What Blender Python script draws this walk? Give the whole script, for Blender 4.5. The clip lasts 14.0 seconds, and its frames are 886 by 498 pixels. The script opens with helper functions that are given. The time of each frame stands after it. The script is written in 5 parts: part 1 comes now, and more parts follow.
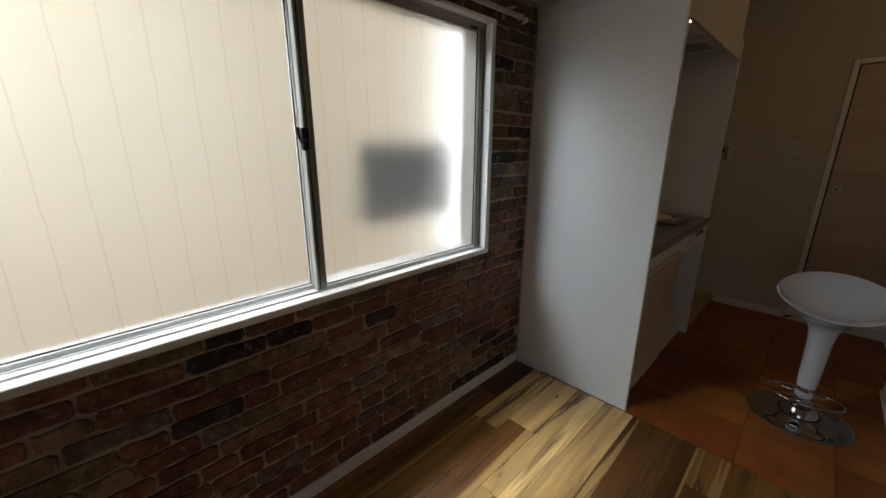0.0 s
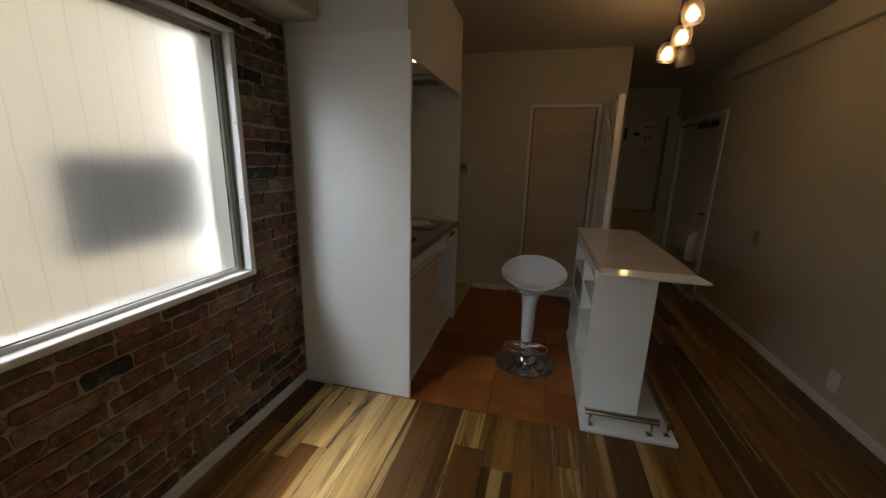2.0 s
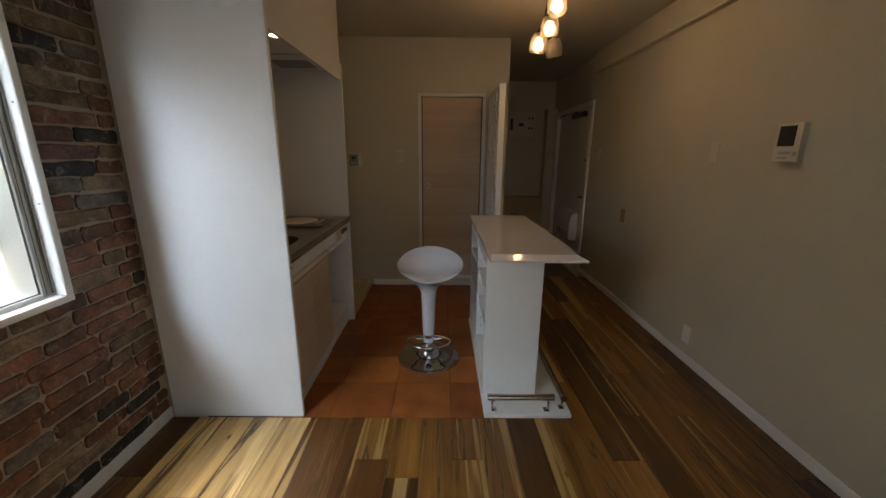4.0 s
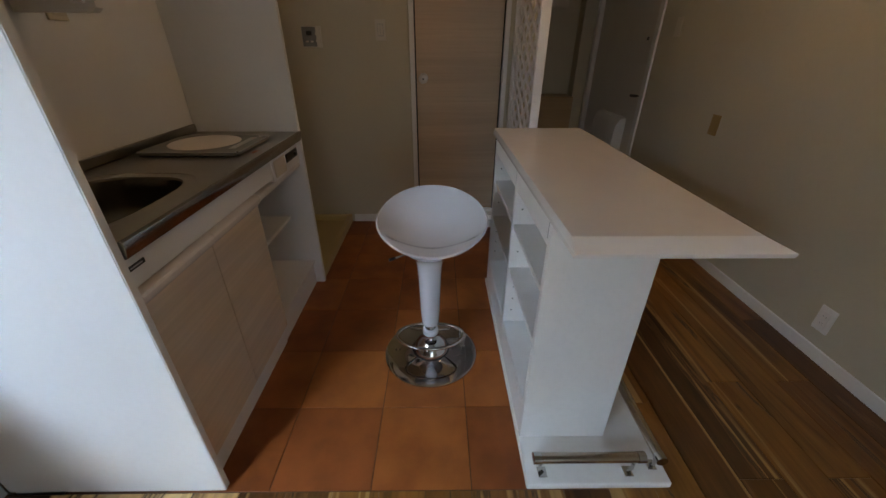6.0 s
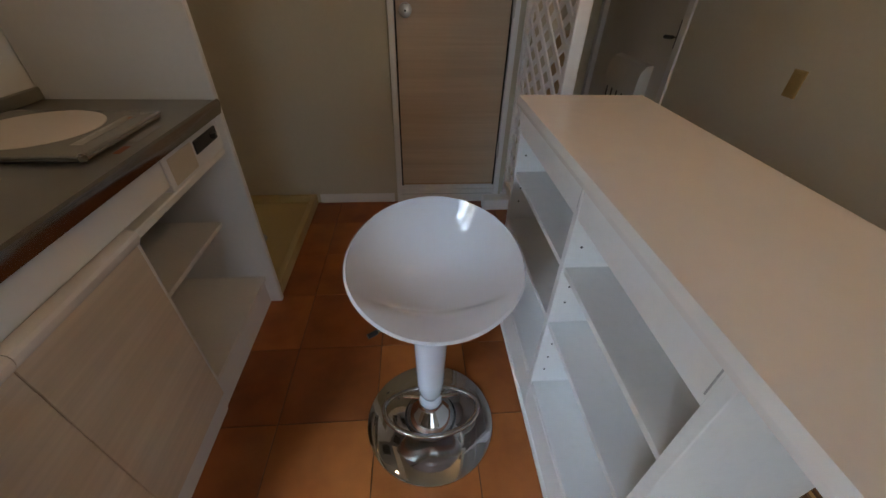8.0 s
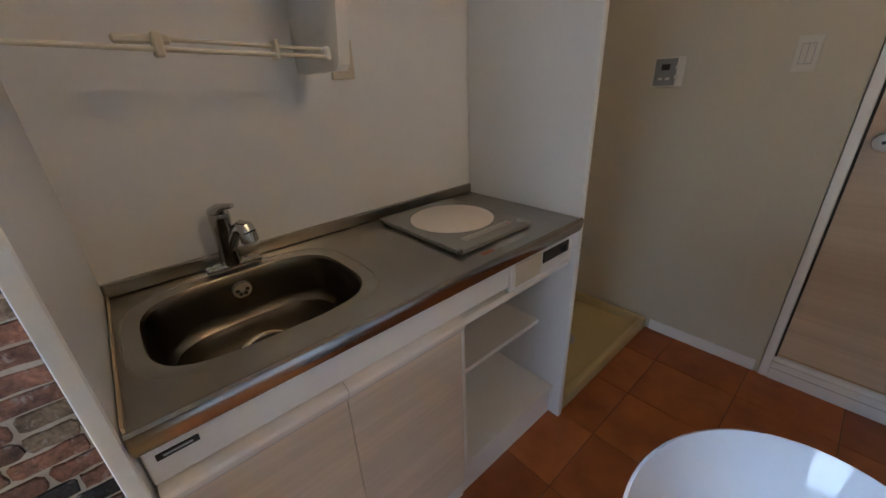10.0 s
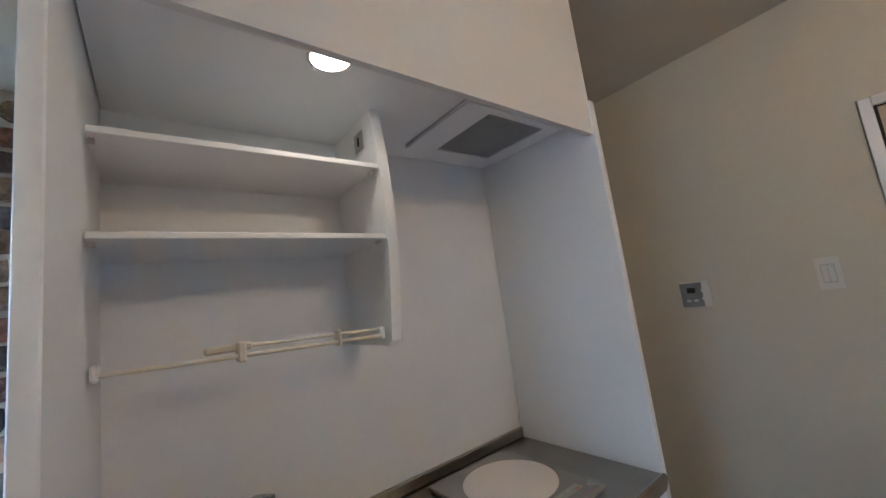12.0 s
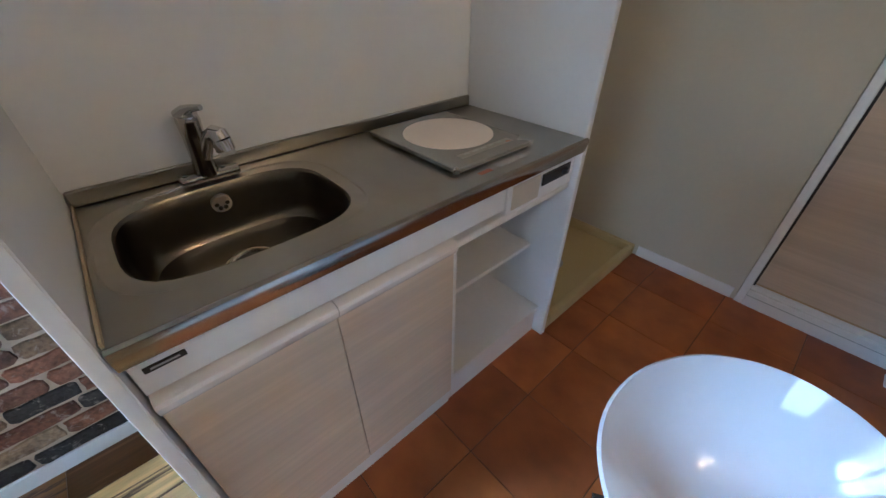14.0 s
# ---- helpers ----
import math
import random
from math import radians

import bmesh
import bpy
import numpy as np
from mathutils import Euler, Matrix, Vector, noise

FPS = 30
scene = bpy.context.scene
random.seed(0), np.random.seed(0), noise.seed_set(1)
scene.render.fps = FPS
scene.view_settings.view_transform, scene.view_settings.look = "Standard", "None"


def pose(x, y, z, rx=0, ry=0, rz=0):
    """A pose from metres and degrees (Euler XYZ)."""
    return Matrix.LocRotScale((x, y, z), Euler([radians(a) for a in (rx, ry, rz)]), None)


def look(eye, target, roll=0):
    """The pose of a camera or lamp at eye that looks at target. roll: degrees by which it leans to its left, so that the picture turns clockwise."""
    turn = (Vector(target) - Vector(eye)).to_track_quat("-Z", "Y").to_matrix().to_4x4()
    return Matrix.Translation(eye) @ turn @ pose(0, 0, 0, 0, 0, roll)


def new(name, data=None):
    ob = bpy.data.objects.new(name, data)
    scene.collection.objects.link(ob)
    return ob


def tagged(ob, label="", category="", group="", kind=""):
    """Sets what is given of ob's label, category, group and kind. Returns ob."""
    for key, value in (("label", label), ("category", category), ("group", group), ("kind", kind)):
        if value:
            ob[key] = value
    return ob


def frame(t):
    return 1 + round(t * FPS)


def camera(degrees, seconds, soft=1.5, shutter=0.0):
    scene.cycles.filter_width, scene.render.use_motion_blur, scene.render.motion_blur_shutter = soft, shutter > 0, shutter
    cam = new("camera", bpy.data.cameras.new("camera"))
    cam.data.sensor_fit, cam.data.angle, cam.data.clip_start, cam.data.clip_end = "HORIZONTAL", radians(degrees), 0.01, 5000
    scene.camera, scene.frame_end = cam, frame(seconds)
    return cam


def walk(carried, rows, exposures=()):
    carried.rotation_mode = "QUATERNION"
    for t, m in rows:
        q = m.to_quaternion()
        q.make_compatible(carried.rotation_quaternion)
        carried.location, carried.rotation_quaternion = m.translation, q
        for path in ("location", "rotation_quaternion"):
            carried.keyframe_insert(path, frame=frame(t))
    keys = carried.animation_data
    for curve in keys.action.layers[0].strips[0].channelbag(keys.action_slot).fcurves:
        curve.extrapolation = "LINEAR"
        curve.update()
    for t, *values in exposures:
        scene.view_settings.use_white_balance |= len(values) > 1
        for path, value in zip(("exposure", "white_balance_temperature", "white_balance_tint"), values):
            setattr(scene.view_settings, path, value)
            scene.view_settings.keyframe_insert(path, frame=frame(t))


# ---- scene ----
cam = camera(99.9, 14.0)
PATH = [
    (0, (0.324, 0.234, 1.345), (-1.044, 1.59, 0.805), 0.2),
    (0.5, (0.372, 0.229, 1.365), (-0.804, 1.765, 0.857), -0.1),
    (1, (0.408, 0.242, 1.365), (-0.539, 1.937, 0.884), 0.5),
    (1.5, (0.432, 0.252, 1.365), (-0.259, 2.066, 0.883), 1.3),
    (2, (0.467, 0.257, 1.368), (-0.01, 2.142, 0.902), 1.5),
    (2.5, (0.502, 0.255, 1.372), (0.241, 2.186, 0.921), 1.2),
    (3, (0.538, 0.251, 1.374), (0.489, 2.207, 0.957), 0.8),
    (3.2, (0.549, 0.254, 1.376), (0.56, 2.21, 0.96), 0.5),
    (5.3, (0.548, 1.029, 1.272), (0.484, 2.869, 0.489), -0.3),
    (5.5, (0.562, 1.16, 1.269), (0.454, 2.976, 0.439), 0.5),
    (6, (0.499, 1.404, 1.24), (0.522, 3.159, 0.281), 0.2),
    (6.5, (0.428, 1.614, 1.236), (0.908, 3.227, 0.156), 0.4),
    (7, (0.443, 1.809, 1.212), (0.976, 3.378, 0.093), -0.7),
    (7.2, (0.453, 1.861, 1.208), (0.972, 3.407, 0.051), -0.9),
    (9.3, (0.384, 2.191, 1.238), (-0.653, 3.423, 0.053), 2.6),
    (9.5, (0.382, 2.199, 1.244), (-0.793, 3.363, 0.119), 0.4),
    (10, (0.378, 2.203, 1.283), (-1.006, 3.396, 0.47), -2.6),
    (10.5, (0.351, 2.196, 1.327), (-1.182, 3.401, 0.886), -5.2),
    (11, (0.34, 2.187, 1.364), (-1.238, 3.415, 1.367), -6.9),
    (11.5, (0.353, 2.181, 1.413), (-1.168, 3.409, 1.836), -8.4),
    (12, (0.362, 2.191, 1.41), (-1.193, 3.419, 1.681), -7.5),
    (12.5, (0.355, 2.195, 1.379), (-1.224, 3.411, 1.216), -5.7),
    (13, (0.347, 2.194, 1.343), (-1.142, 3.379, 0.727), -2.9),
    (13.5, (0.341, 2.193, 1.292), (-0.988, 3.288, 0.274), -0.5),
    (14, (0.341, 2.223, 1.259), (-0.855, 3.308, 0.08), -0.0),
]
EXPOSURES = [(0.0, -1.15, 7150, 11), (0.7, -1.15, 7200, 11), (1.5, -1.05, 7300, 12), (3.2, -0.52, 7200, 12), (5.3, 0.15, 6150, 12), (6.0, 0.2, 6150, 12), (6.5, 0.36, 6300, 12), (7.2, 0.42, 6300, 12),
             (9.3, 1.0, 5250, 9), (10.0, 1.24, 5050, 9), (11.5, 1.63, 4550, 8), (12.0, 1.6, 4550, 8), (13.0, 1.56, 4450, 7), (14.0, 1.62, 4600, 7)]
walk(cam, [(t, look(eye, target, roll)) for t, eye, target, roll in PATH], EXPOSURES)

# ---- world, window light, exposure ----
world = bpy.data.worlds.new("world")
scene.world = world
world.use_nodes = True
wn = world.node_tree
sky = wn.nodes.new("ShaderNodeTexSky")
sky.sky_type, sky.sun_disc = "NISHITA", False
sky.sun_elevation, sky.sun_rotation = radians(40), radians(150)
wn.links.new(sky.outputs[0], wn.nodes["Background"].inputs[0])
wn.nodes["Background"].inputs[1].default_value = 0.12


def area_lamp(name, eye, target, sx, sy, power, colour, spread=180):
    data = bpy.data.lights.new(name, "AREA")
    data.shape, data.size, data.size_y, data.energy, data.color = "RECTANGLE", sx, sy, power, colour
    data.spread = radians(spread)
    ob = new(name, data)
    ob.matrix_basis = look(eye, target)
    return ob


# sky light through the balcony window behind the walker
area_lamp("balcony_daylight", (1.2, -3.73, 1.05), (1.2, 0.0, 1.0), 1.7, 1.7, 9.8, (0.86, 0.93, 1.0))
# sky light falling between the houses onto the frosted window
area_lamp("gap_daylight", (-1.42, -0.60, 2.30), (-0.5, 1.2, 0.9), 1.5, 0.9, 226, (0.68, 0.84, 1.0))
# the strip of sky straight above the gap, shining down on the sill
area_lamp("gap_skylight", (-1.36, 0.7, 2.31), (-0.90, 0.7, 0.80), 2.0, 0.25, 16, (0.86, 0.93, 1.0), 45)

# ---- materials ----


def nodes_of(name):
    m = bpy.data.materials.new(name)
    m.use_nodes = True
    t = m.node_tree
    return m, t, t.nodes["Principled BSDF"]


def add(t, kind, **values):
    n = t.nodes.new(kind)
    for key, value in values.items():
        n.inputs[key].default_value = value
    return n


def ramp(t, stops, interpolation="LINEAR"):
    n = t.nodes.new("ShaderNodeValToRGB")
    n.color_ramp.interpolation = interpolation
    e = n.color_ramp.elements
    while len(e) < len(stops):
        e.new(0.5)
    for el, (at, c) in zip(e, stops):
        el.position, el.color = at, (*c, 1)
    return n


def coords(t, scale=(1, 1, 1), shuffle=False):
    """Object coordinates, at a scale; shuffle: moved by a random step for each piece."""
    c = t.nodes.new("ShaderNodeTexCoord")
    m = t.nodes.new("ShaderNodeMapping")
    m.inputs["Scale"].default_value = scale
    t.links.new(c.outputs["Object"], m.inputs["Vector"])
    if shuffle:
        info = t.nodes.new("ShaderNodeObjectInfo")
        comb = t.nodes.new("ShaderNodeCombineXYZ")
        mul = t.nodes.new("ShaderNodeMath")
        mul.operation = "MULTIPLY"
        mul.inputs[1].default_value = 57.0
        t.links.new(info.outputs["Random"], mul.inputs[0])
        for k in range(3):
            t.links.new(mul.outputs[0], comb.inputs[k])
        t.links.new(comb.outputs[0], m.inputs["Location"])
    return m


def mixed(t, a, b, fac, blend="MIX"):
    """A colour mix of two sockets or colours."""
    n = t.nodes.new("ShaderNodeMix")
    n.data_type, n.blend_type = "RGBA", blend
    for sock, v in ((n.inputs[6], a), (n.inputs[7], b), (n.inputs[0], fac)):
        if isinstance(v, bpy.types.NodeSocket):
            t.links.new(v, sock)
        elif isinstance(v, tuple):
            sock.default_value = (*v, 1)
        else:
            sock.default_value = v
    return n.outputs[2]


def bumped(t, bsdf, height, strength, distance=0.002):
    b = t.nodes.new("ShaderNodeBump")
    b.inputs["Strength"].default_value, b.inputs["Distance"].default_value = strength, distance
    t.links.new(height, b.inputs["Height"])
    t.links.new(b.outputs[0], bsdf.inputs["Normal"])


def plain(name, colour, rough=0.5, metal=0.0, vary=0.08, fine=60.0, coarse=3.0, bump=0.1, coat=0.0, rvary=0.1):
    """A surface of one colour with grain, broad unevenness and fine relief."""
    m, t, p = nodes_of(name)
    c = coords(t)
    n1, n2 = add(t, "ShaderNodeTexNoise", Scale=fine, Detail=4.0), add(t, "ShaderNodeTexNoise", Scale=coarse, Detail=3.0)
    for n in (n1, n2):
        t.links.new(c.outputs[0], n.inputs["Vector"])
    dark = tuple(v * (1 - vary) for v in colour)
    light = tuple(min(1, v * (1 + vary * 0.6)) for v in colour)
    r1 = ramp(t, ((0.3, dark), (0.7, light)))
    t.links.new(n2.outputs["Fac"], r1.inputs[0])
    col = mixed(t, r1.outputs[0], tuple(v * (1 - vary * 1.5) for v in colour), 0.0)
    node = col.node
    r2 = ramp(t, ((0.45, (0, 0, 0)), (0.75, (0.45, 0.45, 0.45))))
    t.links.new(n1.outputs["Fac"], r2.inputs[0])
    t.links.new(r2.outputs[0], node.inputs[0])
    t.links.new(col, p.inputs["Base Color"])
    rr = t.nodes.new("ShaderNodeMapRange")
    rr.inputs["To Min"].default_value, rr.inputs["To Max"].default_value = max(0.02, rough - rvary), min(1, rough + rvary)
    t.links.new(n2.outputs["Fac"], rr.inputs["Value"])
    t.links.new(rr.outputs[0], p.inputs["Roughness"])
    p.inputs["Metallic"].default_value = metal
    p.inputs["Coat Weight"].default_value = coat
    p.inputs["Coat Roughness"].default_value = 0.025
    if bump:
        bumped(t, p, n1.outputs["Fac"], bump, 0.001)
    return m


def wallpaper(name, colour):
    """Matt vinyl wallpaper with a fine woven emboss."""
    m, t, p = nodes_of(name)
    c = coords(t)
    n1, n2 = add(t, "ShaderNodeTexNoise", Scale=420.0, Detail=3.0), add(t, "ShaderNodeTexNoise", Scale=1.7, Detail=4.0)
    n3 = add(t, "ShaderNodeTexNoise", Scale=55.0, Detail=2.0)
    for n in (n1, n2, n3):
        t.links.new(c.outputs[0], n.inputs["Vector"])
    r = ramp(t, ((0.3, tuple(v * 0.95 for v in colour)), (0.7, colour)))
    t.links.new(n2.outputs["Fac"], r.inputs[0])
    col = mixed(t, r.outputs[0], n3.outputs["Fac"], 0.05, "MULTIPLY")
    t.links.new(col, p.inputs["Base Color"])
    p.inputs["Roughness"].default_value = 0.75
    p.inputs["Specular IOR Level"].default_value = 0.3
    bumped(t, p, n1.outputs["Fac"], 0.25, 0.0008)
    return m


def wood_planks(name, pale=False):
    """Printed hardwood planks: cream, tan, brown and near-black boards with dark veins and knots along y."""
    m, t, p = nodes_of(name)
    info = t.nodes.new("ShaderNodeObjectInfo")
    tones = ramp(t, ((0.0, (0.235, 0.106, 0.022)), (0.16, (0.105, 0.043, 0.010)), (0.32, (0.277, 0.130, 0.029)), (0.46, (0.168, 0.069, 0.016)),
                     (0.60, (0.084, 0.035, 0.009)), (0.72, (0.218, 0.095, 0.020)), (0.84, (0.126, 0.052, 0.013)), (0.95, (0.038, 0.019, 0.009))), "CONSTANT")
    # Pale boards: sapwood tone, raised further for window light on the floor.
    if pale:
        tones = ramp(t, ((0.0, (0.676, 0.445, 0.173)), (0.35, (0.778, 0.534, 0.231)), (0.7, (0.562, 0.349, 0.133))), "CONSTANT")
    t.links.new(info.outputs["Random"], tones.inputs[0])
    c1 = coords(t, (9, 0.7, 9), True)
    grain = add(t, "ShaderNodeTexNoise", Scale=1.7, Detail=7.0, Roughness=0.62, Distortion=0.5)
    t.links.new(c1.outputs[0], grain.inputs["Vector"])
    g = ramp(t, ((0.30, (0.34, 0.30, 0.27)), (0.43, (0.78, 0.75, 0.72)), (0.56, (1.0, 1.0, 1.0)), (0.74, (1.5, 1.52, 1.5))))
    t.links.new(grain.outputs["Fac"], g.inputs[0])
    col = mixed(t, tones.outputs[0], g.outputs[0], 1.0, "MULTIPLY")
    # fine fibres
    c5 = coords(t, (95, 2.6, 95), True)
    fibre = add(t, "ShaderNodeTexNoise", Scale=1.0, Detail=4.0, Roughness=0.6)
    t.links.new(c5.outputs[0], fibre.inputs["Vector"])
    fr = ramp(t, ((0.34, (0.87, 0.85, 0.83)), (0.5, (1.0, 1.0, 1.0)), (0.68, (1.06, 1.05, 1.05))))
    t.links.new(fibre.outputs["Fac"], fr.inputs[0])
    col = mixed(t, col, fr.outputs[0], 1.0, "MULTIPLY")
    # long sapwood streaks
    c4 = coords(t, (9, 0.22, 9), True)
    sap = add(t, "ShaderNodeTexNoise", Scale=1.3, Detail=3.0, Distortion=0.3)
    t.links.new(c4.outputs[0], sap.inputs["Vector"])
    s = ramp(t, ((0.575, (0, 0, 0)), (0.605, (0.8, 0.8, 0.8))))
    t.links.new(sap.outputs["Fac"], s.inputs[0])
    col = mixed(t, col, mixed(t, (0.47, 0.30, 0.115), fr.outputs[0], 1.0, "MULTIPLY"), s.outputs[0])
    # dark veins along the board, with a brown halo
    c2 = coords(t, (7.5, 0.62, 7.5), True)
    vein = add(t, "ShaderNodeTexNoise", Scale=1.0, Detail=6.0, Roughness=0.55, Distortion=0.55)
    t.links.new(c2.outputs[0], vein.inputs["Vector"])
    o = 0.425 if pale else 0.402
    halo = ramp(t, ((o - 0.035, (0, 0, 0)), (o - 0.006, (0.8, 0.8, 0.8)), (o + 0.026, (0.75, 0.75, 0.75)), (o + 0.05, (0, 0, 0))))
    t.links.new(vein.outputs["Fac"], halo.inputs[0])
    col = mixed(t, col, (0.20, 0.100, 0.036), halo.outputs[0])
    v = ramp(t, ((o - 0.006, (0, 0, 0)), (o, (0.97, 0.97, 0.97)), (o + 0.007, (0.3, 0.3, 0.3)), (o + 0.011, (0.95, 0.95, 0.95)), (o + 0.016, (0.7, 0.7, 0.7)), (o + 0.024, (0, 0, 0))))
    t.links.new(vein.outputs["Fac"], v.inputs[0])
    col = mixed(t, col, (0.042, 0.021, 0.011), v.outputs[0])
    # small knots and flecks
    c3 = coords(t, (9, 4.0, 9), True)
    vor = add(t, "ShaderNodeTexVoronoi", Scale=1.0)
    t.links.new(c3.outputs[0], vor.inputs["Vector"])
    k = ramp(t, ((0.025, (0.95, 0.95, 0.95)), (0.06, (0.5, 0.5, 0.5)), (0.11, (0, 0, 0))))
    t.links.new(vor.outputs["Distance"], k.inputs[0])
    col = mixed(t, col, (0.04, 0.02, 0.010), k.outputs[0])
    t.links.new(col, p.inputs["Base Color"])
    p.inputs["Roughness"].default_value = 0.36
    p.inputs["Specular IOR Level"].default_value = 0.45
    bumped(t, p, grain.outputs["Fac"], 0.12, 0.0012)
    return m


def terracotta(name):
    m, t, p = nodes_of(name)
    info = t.nodes.new("ShaderNodeObjectInfo")
    tones = ramp(t, ((0.0, (0.300, 0.088, 0.017)), (0.25, (0.375, 0.118, 0.022)), (0.5, (0.255, 0.070, 0.014)), (0.75, (0.335, 0.100, 0.019)), (1.0, (0.405, 0.130, 0.025))))
    t.links.new(info.outputs["Random"], tones.inputs[0])
    c = coords(t, (1, 1, 1), True)
    n1, n2 = add(t, "ShaderNodeTexNoise", Scale=7.0, Detail=5.0), add(t, "ShaderNodeTexNoise", Scale=120.0, Detail=3.0)
    for n in (n1, n2):
        t.links.new(c.outputs[0], n.inputs["Vector"])
    r = ramp(t, ((0.3, (0.66, 0.60, 0.55)), (0.6, (1.0, 1.0, 1.0)), (0.75, (1.15, 1.12, 1.1))))
    t.links.new(n1.outputs["Fac"], r.inputs[0])
    col = mixed(t, tones.outputs[0], r.outputs[0], 1.0, "MULTIPLY")
    t.links.new(col, p.inputs["Base Color"])
    rr = t.nodes.new("ShaderNodeMapRange")
    rr.inputs["To Min"].default_value, rr.inputs["To Max"].default_value = 0.38, 0.6
    t.links.new(n1.outputs["Fac"], rr.inputs["Value"])
    t.links.new(rr.outputs[0], p.inputs["Roughness"])
    bumped(t, p, n2.outputs["Fac"], 0.15, 0.001)
    return m


def brickwork(name, island=False):
    """Old bricks: brown-red, tan and charcoal, mottled with mortar smears."""
    m, t, p = nodes_of(name)
    if island:
        rnd = t.nodes.new("ShaderNodeNewGeometry").outputs["Random Per Island"]
    else:
        rnd = t.nodes.new("ShaderNodeObjectInfo").outputs["Random"]
    tones = ramp(t, ((0.0, (0.181, 0.084, 0.048)), (0.16, (0.122, 0.059, 0.037)), (0.32, (0.211, 0.096, 0.055)), (0.46, (0.171, 0.115, 0.066)),
                     (0.57, (0.147, 0.062, 0.038)), (0.68, (0.250, 0.177, 0.109)), (0.75, (0.033, 0.030, 0.028)), (0.88, (0.113, 0.084, 0.063)), (0.94, (0.142, 0.122, 0.099))), "CONSTANT")
    t.links.new(rnd, tones.inputs[0])
    c = coords(t, (1, 1, 1), not island)
    n1, n2 = add(t, "ShaderNodeTexNoise", Scale=16.0, Detail=5.0, Roughness=0.6), add(t, "ShaderNodeTexNoise", Scale=90.0, Detail=4.0)
    n3 = add(t, "ShaderNodeTexNoise", Scale=28.0, Detail=6.0, Roughness=0.7, Distortion=0.8)
    for n in (n1, n2, n3):
        t.links.new(c.outputs[0], n.inputs["Vector"])
    r = ramp(t, ((0.32, (0.42, 0.39, 0.37)), (0.5, (0.95, 0.95, 0.95)), (0.7, (1.55, 1.5, 1.45))))
    t.links.new(n1.outputs["Fac"], r.inputs[0])
    col = mixed(t, tones.outputs[0], r.outputs[0], 1.0, "MULTIPLY")
    f = ramp(t, ((0.34, (0.72, 0.69, 0.66)), (0.5, (0.96, 0.96, 0.96)), (0.66, (1.18, 1.16, 1.14))))
    t.links.new(n2.outputs["Fac"], f.inputs[0])
    col = mixed(t, col, f.outputs[0], 1.0, "MULTIPLY")
    s = ramp(t, ((0.56, (0, 0, 0)), (0.68, (0.6, 0.6, 0.6))))
    t.links.new(n3.outputs["Fac"], s.inputs[0])
    col = mixed(t, col, (0.40, 0.335, 0.29), s.outputs[0])
    t.links.new(col, p.inputs["Base Color"])
    p.inputs["Roughness"].default_value = 0.7
    p.inputs["Specular IOR Level"].default_value = 0.3
    bumped(t, p, n2.outputs["Fac"], 0.6, 0.0025)
    return m


def pale_wood(name, colour, along=2):
    """Pale printed oak with fine lines along one axis (0 x, 1 y, 2 z)."""
    m, t, p = nodes_of(name)
    scale = [70.0, 70.0, 70.0]
    scale[along] = 2.2
    c = coords(t, tuple(scale))
    n1 = add(t, "ShaderNodeTexNoise", Scale=1.0, Detail=5.0, Roughness=0.6)
    t.links.new(c.outputs[0], n1.inputs["Vector"])
    c2 = coords(t, tuple(v * 0.12 for v in scale))
    n2 = add(t, "ShaderNodeTexNoise", Scale=1.0, Detail=3.0, Distortion=0.5)
    t.links.new(c2.outputs[0], n2.inputs["Vector"])
    r = ramp(t, ((0.3, tuple(v * 0.90 for v in colour)), (0.6, colour), (0.8, tuple(min(1, v * 1.08) for v in colour))))
    t.links.new(n1.outputs["Fac"], r.inputs[0])
    r2 = ramp(t, ((0.35, (0.86, 0.85, 0.83)), (0.6, (1, 1, 1))))
    t.links.new(n2.outputs["Fac"], r2.inputs[0])
    col = mixed(t, r.outputs[0], r2.outputs[0], 1.0, "MULTIPLY")
    t.links.new(col, p.inputs["Base Color"])
    p.inputs["Roughness"].default_value = 0.42
    bumped(t, p, n1.outputs["Fac"], 0.06, 0.0006)
    return m


def brushed(name, colour, rough, along=1):
    """Brushed metal, with fine scratches along one axis."""
    m, t, p = nodes_of(name)
    scale = [260.0, 260.0, 260.0]
    scale[along] = 6.0
    c = coords(t, tuple(scale))
    n1 = add(t, "ShaderNodeTexNoise", Scale=1.0, Detail=3.0)
    t.links.new(c.outputs[0], n1.inputs["Vector"])
    c2 = coords(t)
    n2 = add(t, "ShaderNodeTexNoise", Scale=6.0, Detail=4.0)
    t.links.new(c2.outputs[0], n2.inputs["Vector"])
    r = ramp(t, ((0.3, tuple(v * 0.82 for v in colour)), (0.7, colour)))
    t.links.new(n2.outputs["Fac"], r.inputs[0])
    t.links.new(r.outputs[0], p.inputs["Base Color"])
    p.inputs["Metallic"].default_value = 1.0
    rr = t.nodes.new("ShaderNodeMapRange")
    rr.inputs["To Min"].default_value, rr.inputs["To Max"].default_value = rough * 0.92, rough * 1.08
    soft = mixed(t, n2.outputs["Fac"], n1.outputs["Fac"], 0.15)
    t.links.new(soft, rr.inputs["Value"])
    t.links.new(rr.outputs[0], p.inputs["Roughness"])
    return m


def glowing(name, colour, strength):
    m, t, p = nodes_of(name)
    p.inputs["Base Color"].default_value = (*colour, 1)
    p.inputs["Emission Color"].default_value = (*colour, 1)
    p.inputs["Emission Strength"].default_value = strength
    return m


